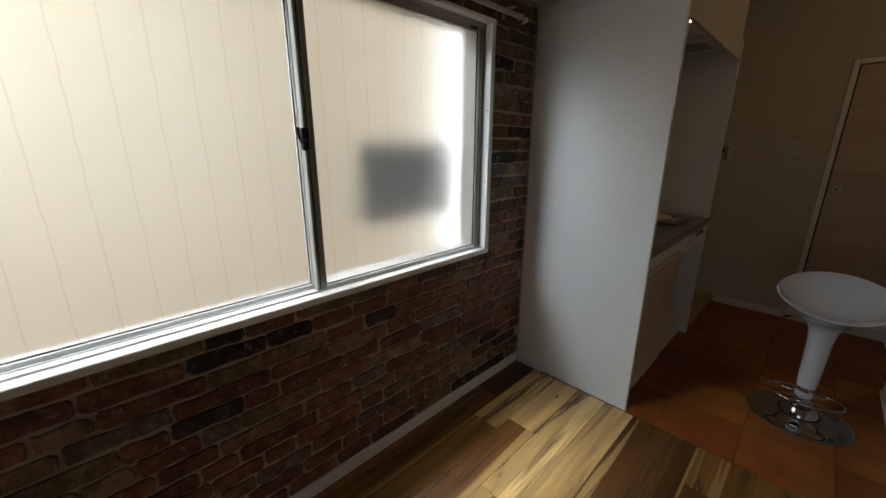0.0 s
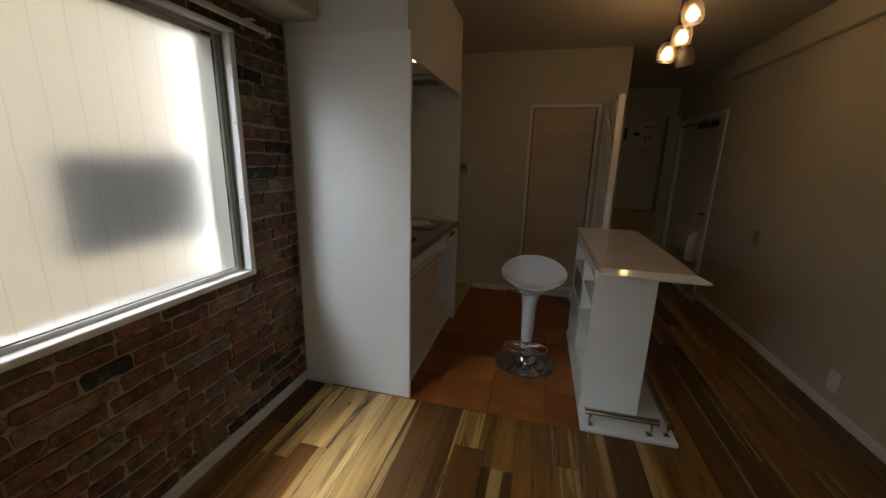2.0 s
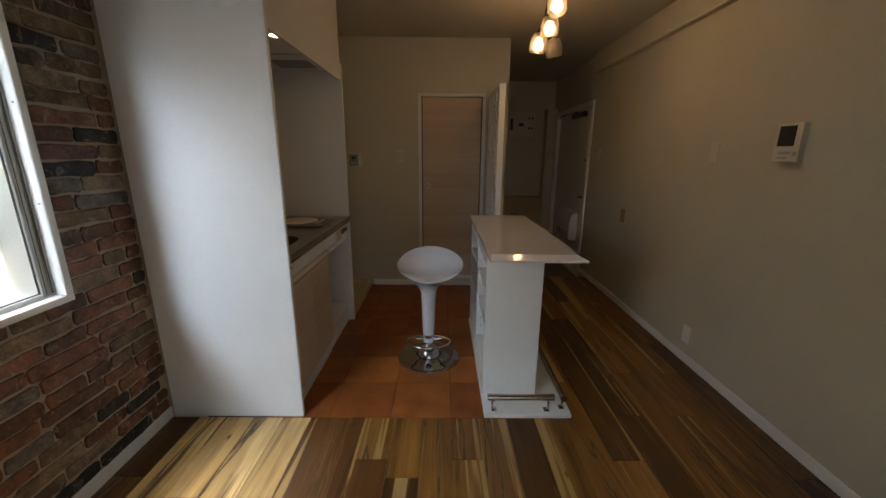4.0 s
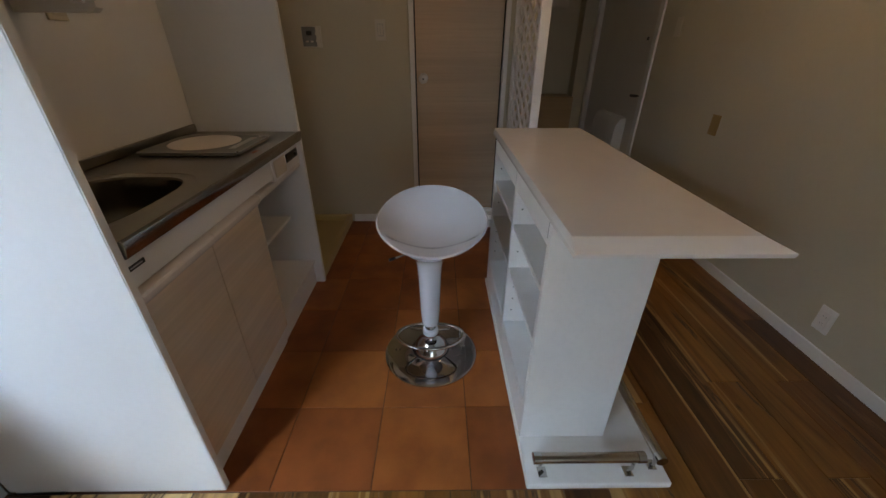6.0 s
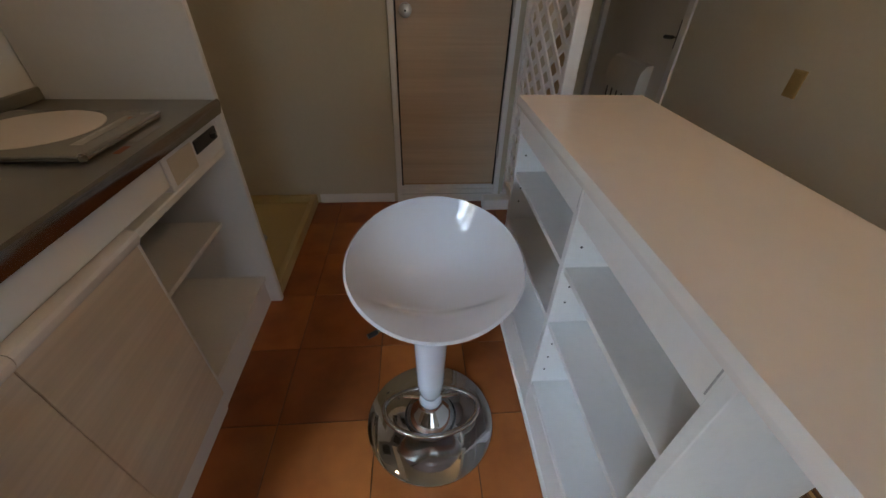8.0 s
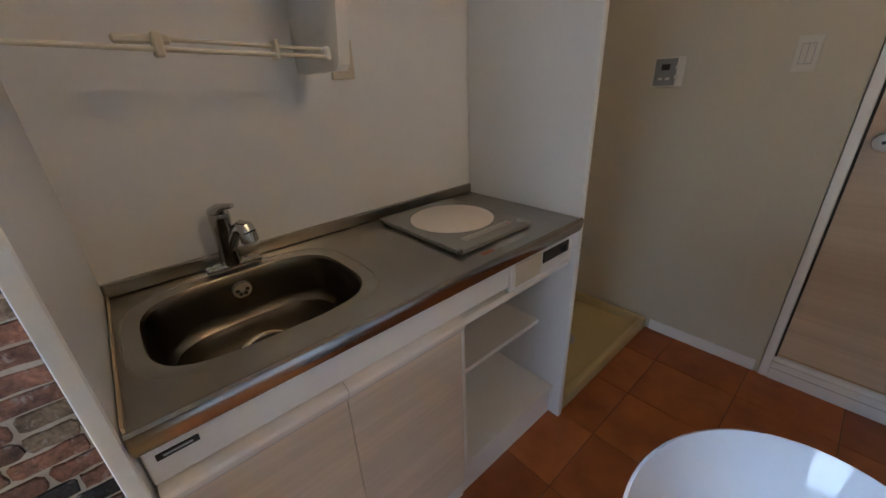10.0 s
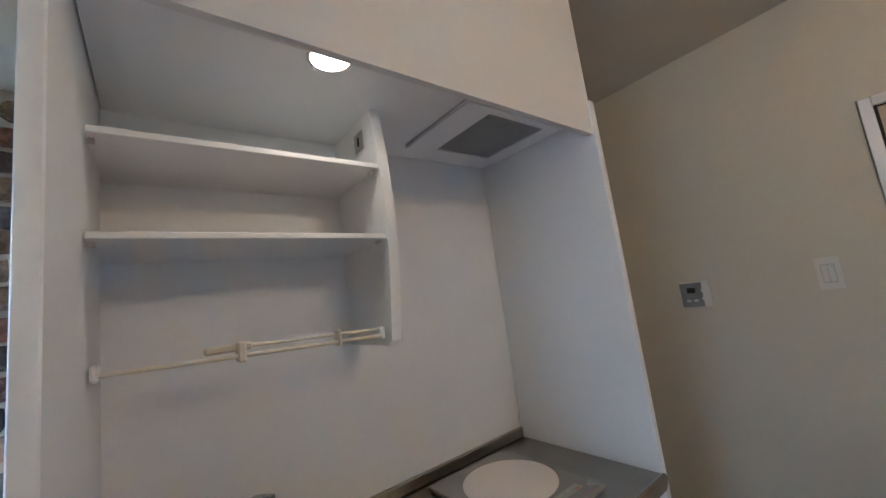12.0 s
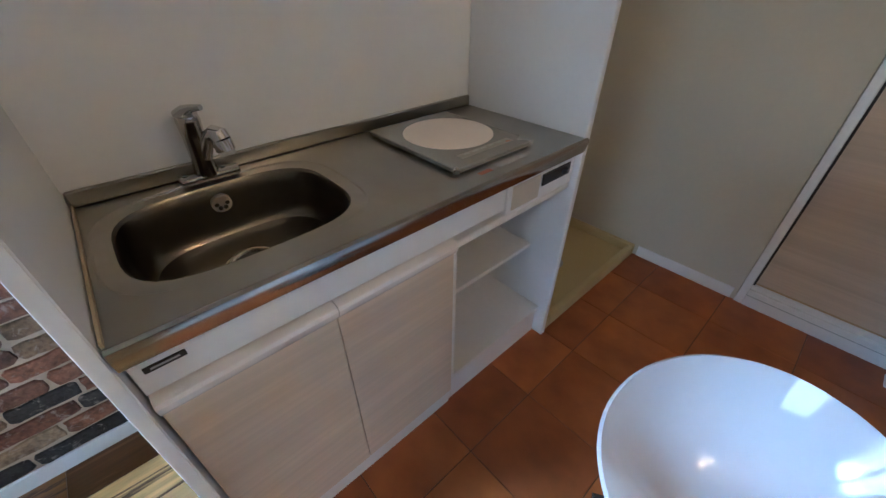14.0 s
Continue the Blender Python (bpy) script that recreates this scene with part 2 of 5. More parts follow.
def frosted(name):
    """Wire-free frosted glass with a hammered, slightly streaked surface."""
    m, t, p = nodes_of(name)
    c, cs = coords(t, (1, 1, 0.5)), coords(t, (1, 1, 0.25))
    n1 = add(t, "ShaderNodeTexNoise", Scale=140.0, Detail=3.0)
    n2 = add(t, "ShaderNodeTexNoise", Scale=85.0, Detail=4.0, Roughness=0.65)
    t.links.new(c.outputs[0], n1.inputs["Vector"])
    t.links.new(cs.outputs[0], n2.inputs["Vector"])
    cw = coords(t)
    wave = t.nodes.new("ShaderNodeTexWave")
    wave.bands_direction = "Y"
    for key, value in (("Scale", 3.6), ("Distortion", 0.55), ("Detail", 3.0), ("Detail Scale", 2.2)):
        wave.inputs[key].default_value = value
    t.links.new(cw.outputs[0], wave.inputs["Vector"])
    line = ramp(t, ((0.0, (0.80, 0.785, 0.765)), (0.0022, (0.88, 0.87, 0.855)), (0.008, (0.97, 0.97, 0.95))))
    t.links.new(wave.outputs["Fac"], line.inputs[0])
    t.links.new(line.outputs[0], p.inputs["Base Color"])
    p.inputs["Transmission Weight"].default_value = 1.0
    p.inputs["IOR"].default_value = 1.2
    rr = t.nodes.new("ShaderNodeMapRange")
    rr.inputs["From Min"].default_value, rr.inputs["From Max"].default_value = 0.3, 0.7
    rr.inputs["To Min"].default_value, rr.inputs["To Max"].default_value = 0.40, 0.50
    t.links.new(n2.outputs["Fac"], rr.inputs["Value"])
    t.links.new(rr.outputs[0], p.inputs["Roughness"])
    bumped(t, p, n1.outputs["Fac"], 0.55, 0.0016)
    return m


def clear_glass(name, tint=(0.96, 0.97, 0.97), rough=0.03):
    m, t, p = nodes_of(name)
    p.inputs["Base Color"].default_value = (*tint, 1)
    p.inputs["Transmission Weight"].default_value = 1.0
    p.inputs["Roughness"].default_value = rough
    p.inputs["IOR"].default_value = 1.45
    return m


def siding(name):
    """The pale beige corrugated wall of the house next door; its own glow replaces daylight."""
    m, t, p = nodes_of(name)
    c = coords(t)
    n = add(t, "ShaderNodeTexNoise", Scale=1.2, Detail=3.0)
    t.links.new(c.outputs[0], n.inputs["Vector"])
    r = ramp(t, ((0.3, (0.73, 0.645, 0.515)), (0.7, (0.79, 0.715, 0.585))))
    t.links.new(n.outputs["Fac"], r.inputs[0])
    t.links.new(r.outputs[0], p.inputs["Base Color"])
    # The cladding emits its own colour, as daylight on it would look.
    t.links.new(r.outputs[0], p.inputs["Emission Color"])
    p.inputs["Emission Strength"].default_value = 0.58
    p.inputs["Roughness"].default_value = 0.9
    return m


PALEWALL = wallpaper("wallpaper_white", (0.75, 0.745, 0.735))
WALL = wallpaper("wallpaper_cream", (0.58, 0.545, 0.43))
CEIL = wallpaper("ceiling_paper", (0.53, 0.495, 0.415))
PANEL = plain("white_melamine", (0.80, 0.81, 0.82), 0.38, vary=0.03, bump=0.03)
WHITE = plain("white_paint", (0.80, 0.80, 0.79), 0.42, vary=0.05, bump=0.06)
GLOSS = plain("white_lacquer", (0.87, 0.835, 0.81), 0.12, vary=0.03, fine=25, bump=0.02, coat=0.6, rvary=0.04)
ABS = plain("white_gloss_plastic", (0.60, 0.615, 0.66), 0.07, vary=0.02, bump=0.0, coat=1.0, rvary=0.02)
PLASTIC = plain("ivory_plastic", (0.62, 0.575, 0.475), 0.4, vary=0.04, bump=0.02)
SWITCH = plain("old_switch_plastic", (0.63, 0.605, 0.53), 0.45, vary=0.05, bump=0.02)
GREYPL = plain("grey_plastic", (0.40, 0.41, 0.41), 0.4, vary=0.04, bump=0.02)
FACE = plain("brushed_grey_face", (0.25, 0.26, 0.26), 0.4, metal=0.4, vary=0.05, bump=0.02)
YELLOWED = plain("yellowed_plastic", (0.36, 0.245, 0.08), 0.45, vary=0.08, bump=0.03)
BLACK = plain("black_plastic", (0.012, 0.012, 0.013), 0.3, vary=0.1, bump=0.03)
DARKHOLE = plain("dark_rubber", (0.02, 0.02, 0.02), 0.8, vary=0.1, bump=0.0)
CHROME = plain("chrome", (0.54, 0.54, 0.54), 0.06, metal=1.0, vary=0.02, bump=0.0, rvary=0.02)
NICKEL = plain("dull_nickel", (0.55, 0.53, 0.49), 0.28, metal=1.0, vary=0.06, bump=0.02)
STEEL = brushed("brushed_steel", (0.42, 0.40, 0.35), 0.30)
# Worktop steel again, darkened for the dim room the basin mirrors.
BASIN = brushed("shaded_sink_steel", (0.19, 0.17, 0.135), 0.30)
ROLLED = brushed("polished_steel_edge", (0.50, 0.48, 0.44), 0.17)
PIPE = brushed("stainless_tube", (0.56, 0.50, 0.42), 0.22, 0)
ALU = plain("anodised_aluminium", (0.66, 0.66, 0.65), 0.38, metal=0.1, vary=0.06, bump=0.03)
VENT = plain("weathered_dark_paint", (0.07, 0.07, 0.06), 0.6, vary=0.15)
DARKALU = plain("dark_aluminium", (0.33, 0.32, 0.29), 0.4, metal=0.15, vary=0.08, bump=0.03)
PLANK = wood_planks("printed_plank")
PALE = wood_planks("printed_sapwood_plank_lit", True)
UNDER = plain("floor_joint", (0.035, 0.02, 0.012), 0.8, vary=0.2)
TILE = terracotta("terracotta")
GROUT = plain("tile_grout", (0.105, 0.046, 0.026), 0.85, vary=0.2, bump=0.2)
MORTAR = plain("mortar", (0.43, 0.345, 0.255), 0.85, vary=0.18, fine=90, coarse=9, bump=0.4)
BRICK = brickwork("old_brick")
BRICKS = brickwork("old_brick_rest", True)
DOORWOOD = pale_wood("pale_oak_door", (0.58, 0.45, 0.31), 0)
CABWOOD = pale_wood("pale_oak_cabinet", (0.70, 0.60, 0.48), 1)
SHOEWOOD = pale_wood("tan_oak", (0.45, 0.31, 0.16), 0)
SIDING = siding("beige_siding_glow")
FROST = frosted("frosted_glass")
GLASS = clear_glass("clear_glass")
AMBER = clear_glass("seeded_cream_glass", (1.0, 0.93, 0.80), 0.28)
SKYGLOW = glowing("open_sky", (0.86, 0.93, 1.0), 5.0)
BULB = glowing("warm_filament", (1.0, 0.60, 0.29), 42.0)
DOWNLIGHT = glowing("warm_downlight", (1.0, 0.72, 0.44), 17.0)
GENKAN = plain("entrance_vinyl", (0.22, 0.19, 0.16), 0.5, vary=0.15)
STEELDOOR = plain("grey_painted_steel", (0.72, 0.70, 0.64), 0.4, vary=0.05, bump=0.05)
HOBPLATE = plain("cream_hob_disc", (0.80, 0.73, 0.66), 0.35, vary=0.05, bump=0.02)
RED = plain("red_print", (0.42, 0.15, 0.07), 0.5)
PAN = plain("beige_washer_pan", (0.52, 0.42, 0.20), 0.4, vary=0.06, bump=0.03)
CAULK = plain("yellowed_caulk", (0.48, 0.40, 0.26), 0.6, vary=0.2, bump=0.2)

# ---- building helpers ----


def box(bm, x0, x1, y0, y1, z0, z1, bevel=0.0, segments=1):
    v = [bm.verts.new((x, y, z)) for x in (x0, x1) for y in (y0, y1) for z in (z0, z1)]
    faces = [bm.faces.new([v[i] for i in q]) for q in ((0, 1, 3, 2), (4, 6, 7, 5), (0, 4, 5, 1), (2, 3, 7, 6), (0, 2, 6, 4), (1, 5, 7, 3))]
    if bevel:
        edges = {e for f in faces for e in f.edges}
        bmesh.ops.bevel(bm, geom=list(edges), offset=bevel, segments=segments, affect="EDGES", profile=0.5)
    return bm


def boxed(*a, **k):
    return box(bmesh.new(), *a, **k)


def ring(bm, c, axis_m, r, n, phase=0.0):
    return [bm.verts.new(c + axis_m @ Vector((r * math.cos(phase + 2 * math.pi * i / n), r * math.sin(phase + 2 * math.pi * i / n), 0))) for i in range(n)]


def lathe(bm, centre, profile, n=32, caps=True):
    """Turns rows of (radius, height) about an upright axis."""
    c = Vector(centre)
    rows = [ring(bm, c + Vector((0, 0, h)), Matrix.Identity(3), max(r, 1e-4), n) for r, h in profile]
    for a, b in zip(rows, rows[1:]):
        for i in range(n):
            bm.faces.new((a[i], a[(i + 1) % n], b[(i + 1) % n], b[i]))
    if caps:
        bm.faces.new(list(reversed(rows[0])))
        bm.faces.new(rows[-1])
    return bm


def tube(bm, points, r, n=12, closed=False, radii=None):
    """A round bar along points."""
    pts = [Vector(p) for p in points]
    rows = []
    for i, p in enumerate(pts):
        a, b = (pts[i - 1], pts[(i + 1) % len(pts)]) if closed else (pts[max(i - 1, 0)], pts[min(i + 1, len(pts) - 1)])
        m = (b - a).to_track_quat("Z", "Y").to_matrix()
        rows.append(ring(bm, p, m, radii[i] if radii else r, n))
    pairs = list(zip(rows, rows[1:])) + ([(rows[-1], rows[0])] if closed else [])
    for a, b in pairs:
        k = min(range(n), key=lambda s: (a[0].co - b[s].co).length)
        for i in range(n):
            bm.faces.new((a[i], a[(i + 1) % n], b[(i + 1 + k) % n], b[(i + k) % n]))
    if not closed:
        bm.faces.new(list(reversed(rows[0])))
        bm.faces.new(rows[-1])
    return bm


def placed(ob):
    """The world pose of an object as it will be."""
    if ob.parent is None:
        return ob.matrix_basis.copy()
    return placed(ob.parent) @ ob.matrix_parent_inverse @ ob.matrix_basis


def mesh_of(name, bm, material, smooth=True):
    bmesh.ops.recalc_face_normals(bm, faces=bm.faces[:])
    me = bpy.data.meshes.new(name)
    bm.to_mesh(me)
    bm.free()
    me.materials.append(material)
    if smooth:
        me.shade_smooth()
        me.set_sharp_from_angle(angle=radians(32))
    return me


def part(name, bm, material, parent=None, label="", smooth=True):
    """One mesh object, made in world coordinates, under a thing or a part."""
    ob = new(name, mesh_of(name, bm, material, smooth))
    if parent is not None:
        ob.parent = parent
        ob.matrix_parent_inverse = placed(parent).inverted()
    if label:
        ob["label"] = label
    return ob


def thing(name, at, label, category, group=""):
    """An Empty at a thing's base."""
    ob = new(name)
    ob.empty_display_size = 0.05
    ob.location = at
    return tagged(ob, label, category, group)


def structure(name, bm, material, label, category, smooth=True):
    return tagged(part(name, bm, material, None, "", smooth), label, category, "", "structure")


def grid_wall(axis, lo, hi, u0, u1, z0, z1, holes):
    """A wall of thickness lo..hi across the axis ("x" or "y"), with holes (u0, u1, z0, z1) through it."""
    bm = bmesh.new()
    us = sorted({u0, u1, *(h[0] for h in holes), *(h[1] for h in holes)})
    zs = sorted({z0, z1, *(h[2] for h in holes), *(h[3] for h in holes)})
    solid = {(i, j): not any(h[0] <= (us[i] + us[i + 1]) / 2 <= h[1] and h[2] <= (zs[j] + zs[j + 1]) / 2 <= h[3] for h in holes)
             for i in range(len(us) - 1) for j in range(len(zs) - 1)}
    at = {}

    def vert(i, j, w):
        if (i, j, w) not in at:
            at[i, j, w] = bm.verts.new((w, us[i], zs[j]) if axis == "x" else (us[i], w, zs[j]))
        return at[i, j, w]

    for (i, j), full in solid.items():
        if not full:
            continue
        for w in (lo, hi):
            bm.faces.new([vert(i, j, w), vert(i + 1, j, w), vert(i + 1, j + 1, w), vert(i, j + 1, w)])
        for di, dj, a, b in ((-1, 0, (0, 0), (0, 1)), (1, 0, (1, 0), (1, 1)), (0, -1, (0, 0), (1, 0)), (0, 1, (0, 1), (1, 1))):
            if not solid.get((i + di, j + dj), False):
                p, q = (i + a[0], j + a[1]), (i + b[0], j + b[1])
                bm.faces.new([vert(*p, lo), vert(*q, lo), vert(*q, hi), vert(*p, hi)])
    return bm


# ---- the shell ----
CEIL_Z, RIGHT_X, REAR_Y, BACK_Y, LEFT_X, NICHE_X = 2.38, 2.19, -3.6, 4.15, -0.864, -0.68
WIN = (-0.24, 1.682, 0.833, 1.862)  # window opening along y and z

structure("wall_left", grid_wall("x", -1.02, LEFT_X, REAR_Y, 2.10, -0.1, CEIL_Z, [(WIN[0] - 0.027, WIN[1] + 0.027, WIN[2] - 0.025, WIN[3] + 0.025)]), MORTAR, "wall papered with old brick, pierced by a wide window", "wall", False)
structure("beam_left", boxed(-0.858, -0.654, REAR_Y, 2.082, 2.015, CEIL_Z - 0.002, bevel=0.02, segments=3), WALL, "cream papered ceiling beam over the window", "beam")
structure("wall_kitchen", boxed(-1.02, NICHE_X, 2.095, BACK_Y, -0.1, CEIL_Z), PANEL, "white wall behind the kitchen unit", "wall", False)
DOOR = (0.345, 0.925, 0.11, 1.875)
structure("wall_back", grid_wall("y", BACK_Y, BACK_Y + 0.12, -1.02, 1.165, -0.1, CEIL_Z, [(DOOR[0] - 0.035, DOOR[1] + 0.035, 0.035, DOOR[3] + 0.035)]), WALL, "cream papered wall with a pale wooden door", "wall", False)
structure("wall_bathroom", boxed(-1.02, 1.165, BACK_Y + 0.30, BACK_Y + 0.4, -0.1, CEIL_Z), WALL, "plain wall closing the room behind the door", "wall", False)
structure("wall_hall", boxed(1.085, 1.165, BACK_Y + 0.12, 6.2, -0.1, CEIL_Z), WALL, "cream papered side wall of the entrance", "wall", False)
structure("wall_entrance", boxed(1.085, 2.35, 6.2, 6.3, -0.1, CEIL_Z), WALL, "cream papered end wall of the entrance", "wall", False)
FDOOR = (4.70, 5.98, -0.08, 1.90)
structure("wall_right", grid_wall("x", RIGHT_X, RIGHT_X + 0.14, REAR_Y, 6.2, -0.1, CEIL_Z, [(FDOOR[0], FDOOR[1], FDOOR[2], FDOOR[3])]), WALL, "long cream papered wall with switches", "wall", False)
structure("beam_right", boxed(2.135, RIGHT_X - 0.001, REAR_Y, 4.66, 2.185, CEIL_Z - 0.002, bevel=0.006), WALL, "shallow cream papered beam along the ceiling", "beam")
BALC = (0.35, 2.05, 0.1, 1.95)
structure("wall_rear", grid_wall("y", REAR_Y - 0.12, REAR_Y, -1.02, RIGHT_X + 0.14, -0.1, CEIL_Z, [BALC]), WALL, "cream papered wall with the balcony window", "wall", False)
structure("ceiling", boxed(-1.02, RIGHT_X + 0.14, REAR_Y - 0.12, 6.3, CEIL_Z, CEIL_Z + 0.1), CEIL, "cream papered ceiling", "ceiling", False)
structure("kitchen_partition", boxed(-0.864, -0.19, 2.084, 2.106, 1.958, CEIL_Z), PALEWALL, "pale papered wall above the white kitchen side panel", "wall")
structure("kitchen_bulkhead", boxed(NICHE_X, -0.205, 2.106, 3.275, 1.925, CEIL_Z), PANEL, "white boxed ceiling over the kitchen niche", "bulkhead")
structure("bulkhead_fascia", boxed(-0.205, -0.188, 2.106, 3.278, 1.855, CEIL_Z - 0.001), PALEWALL, "pale fascia board over the kitchen niche", "fascia")
structure("entrance_floor", boxed(1.1, 2.33, 4.45, 6.25, -0.18, -0.09), GENKAN, "low brown vinyl floor of the entrance", "floor", False)
structure("entrance_step", boxed(1.165, 2.19, 4.43, 4.455, -0.12, 0.001, bevel=0.004), SHOEWOOD, "wooden edge of the entrance step", "step")


def baseboards():
    label = "thin white skirting board along the wall"
    for x0, x1, y0, y1 in ((-0.864, -0.853, REAR_Y, 2.078), (RIGHT_X - 0.011, RIGHT_X, REAR_Y, FDOOR[0] - 0.05), (-0.17, DOOR[0] - 0.05, BACK_Y - 0.009, BACK_Y),
                           (DOOR[1] + 0.05, 1.165, BACK_Y - 0.009, BACK_Y)):
        structure("baseboard", boxed(x0, x1, y0, y1, 0.0, 0.062, bevel=0.003), WHITE, label, "skirting board")


baseboards()

# ---- the frosted window ----


def sash(name, win, x, y0, y1, z0, z1, w, dark):
    s = part(name, box(boxed(x, x + 0.03, y0, y0 + w, z0, z1, bevel=0.003), x, x + 0.03, y1 - w, y1, z0, z1, bevel=0.003), dark, win, "grey anodised aluminium sash")
    part("bottom_rail", boxed(x + 0.002, x + 0.030, y0 + w, y1 - w, z0, z0 + 0.016, bevel=0.002), ALU, s)
    part("top_rail", boxed(x + 0.002, x + 0.028, y0 + w, y1 - w, z1 - 0.024, z1), DARKALU, s)
    part("bead", boxed(x + 0.018, x + 0.024, y0 + w - 0.004, y0 + w + 0.003, z0 + 0.014, z1 - 0.022), DARKHOLE, s)
    part("bead", boxed(x + 0.018, x + 0.024, y1 - w - 0.003, y1 - w + 0.004, z0 + 0.014, z1 - 0.022), DARKHOLE, s)
    part("bead", boxed(x + 0.018, x + 0.0235, y0 + w, y1 - w, z0 + 0.0155, z0 + 0.019), DARKHOLE, s)
    pane = part("pane", boxed(x + 0.012, x + 0.017, y0 + w - 0.003, y1 - w + 0.003, z0 + 0.014, z1 - 0.022), FROST, s, "frosted glass pane")
    pane.visible_shadow = False
    return s


def frosted_window():
    y0, y1, z0, z1 = WIN
    win = part("window_1", boxed(-1.0, -0.832, y0 - 0.03, y1 + 0.03, z0 - 0.028, z0, bevel=0.003), GLOSS)
    tagged(win, "wide sliding window with frosted panes in grey aluminium sashes", "window", "", "structure")
    part("casing", boxed(-1.0, -0.832, y0 - 0.03, y1 + 0.03, z1, z1 + 0.018, bevel=0.003), WHITE, win)
    for a, b in ((y0 - 0.03, y0), (y1, y1 + 0.03)):
        part("casing", boxed(-1.0, -0.832, a, b, z0, z1, bevel=0.003), WHITE, win, "white painted casing")
    # aluminium outer frame with a stepped track
    for a, b in ((y0, y0 + 0.012), (y1 - 0.012, y1)):
        part("window_frame", boxed(-1.0, -0.8680, a, b, z0 + 0.012, z1 - 0.016), DARKALU, win)
    part("track", box(box(boxed(-1.0, -0.8700, y0, y1, z0, z0 + 0.002), -0.9120, -0.9080, y0, y1, z0 + 0.002, z0 + 0.006), -0.8760, -0.8720, y0, y1, z0 + 0.002, z0 + 0.006), ALU, win, "grooved aluminium track")
    part("head_track", box(boxed(-1.0, -0.8650, y0, y1, z1 - 0.016, z1), -0.9140, -0.9100, y0, y1, z1 - 0.024, z1 - 0.016), DARKALU, win)
    mid = 0.812
    sash("sash", win, -0.9480, y0 + 0.009, mid + 0.016, z0 + 0.003, z1 - 0.016, 0.034, ALU)
    inner = sash("sash", win, -0.9020, mid - 0.020, y1 - 0.011, z0 + 0.003, z1 - 0.016, 0.032, DARKALU)
    part("stile_cover", boxed(-0.8710, -0.8680, mid - 0.002, mid + 0.014, z0 + 0.012, z1 - 0.016, bevel=0.001), DARKALU, inner)
    part("stile_groove", boxed(-0.8715, -0.8695, mid - 0.012, mid - 0.008, z0 + 0.012, z1 - 0.016), DARKHOLE, inner)
    lock = part("crescent_lock", boxed(-0.8710, -0.8540, mid - 0.034, mid - 0.008, 1.325, 1.395, bevel=0.004), BLACK, win, "dark crescent window latch")
    part("lever", tube(bmesh.new(), [(-0.8560, mid - 0.022, 1.355), (-0.8480, mid - 0.038, 1.35), (-0.8440, mid - 0.050, 1.37), (-0.8440, mid - 0.052, 1.395)], 0.007, 8), BLACK, lock)
    for z in (1.17, 1.5):
        part("screw", tube(bmesh.new(), [(-0.8450, y1, z), (-0.8450, y1 - 0.003, z)], 0.0035, 8), DARKALU, win)
    part("stile_groove", boxed(-0.8735, -0.8715, y1 - 0.030, y1 - 0.027, z0 + 0.012, z1 - 0.02), DARKHOLE, inner)
    part("frame_groove", boxed(-0.8685, -0.8670, y1 - 0.0125, y1 - 0.0095, z0 + 0.012, z1 - 0.02), DARKHOLE, win)
    part("rail_roller", boxed(-0.8730, -0.8700, y1 - 0.10, y1 - 0.055, z1 - 0.034, z1 - 0.022, bevel=0.001), BLACK, inner, "small dark sash stop")


frosted_window()


def curtain_rail():
    rail = thing("curtain_rail", (-0.83, 0.7, 1.9), "slim double cream metal curtain rail above the window", "curtain rail")
    for x, z in ((-0.80, 1.905), (-0.826, 1.925)):
        part("rail", boxed(x - 0.006, x + 0.006, -0.45, 1.88, z - 0.008, z + 0.008, bevel=0.002), PLASTIC, rail)
        part("rail_slot", boxed(x - 0.002, x + 0.002, -0.44, 1.875, z - 0.0095, z - 0.0082), DARKHOLE, rail)
        part("end_cap", boxed(x - 0.008, x + 0.008, 1.88, 1.895, z - 0.011, z + 0.011, bevel=0.003), WHITE, rail, "white plastic end cap")
        part("stopper", boxed(x - 0.004, x + 0.004, 1.862, 1.872, z - 0.022, z - 0.009, bevel=0.002), WHITE, rail)
    for y in (-0.3, 0.7, 1.3, 1.79):
        part("bracket", box(boxed(-0.862, -0.795, y - 0.012, y + 0.012, 1.935, 1.941), -0.862, -0.857, y - 0.012, y + 0.012, 1.90, 1.935), WHITE, rail, "white steel bracket")


curtain_rail()


def balcony_window():
    x0, x1, z0, z1 = BALC
    win = part("window_2", boxed(x0, x1, REAR_Y - 0.11, REAR_Y + 0.01, z0 - 0.03, z0), ALU)
    tagged(win, "tall sliding balcony window in aluminium", "window", "", "structure")
    part("window_frame", boxed(x0, x1, REAR_Y - 0.11, REAR_Y + 0.01, z1 - 0.04, z1), ALU, win)
    for a in (x0, (x0 + x1) / 2 - 0.025, x1 - 0.05):
        part("stile", boxed(a, a + 0.05, REAR_Y - 0.09, REAR_Y - 0.03, z0, z1 - 0.04), ALU, win)
    part("mid_rail", boxed(x0 + 0.05, x1 - 0.05, REAR_Y - 0.08, REAR_Y - 0.04, 0.85, 0.9), ALU, win)


balcony_window()

# ---- the house next door, beyond the frosted panes ----


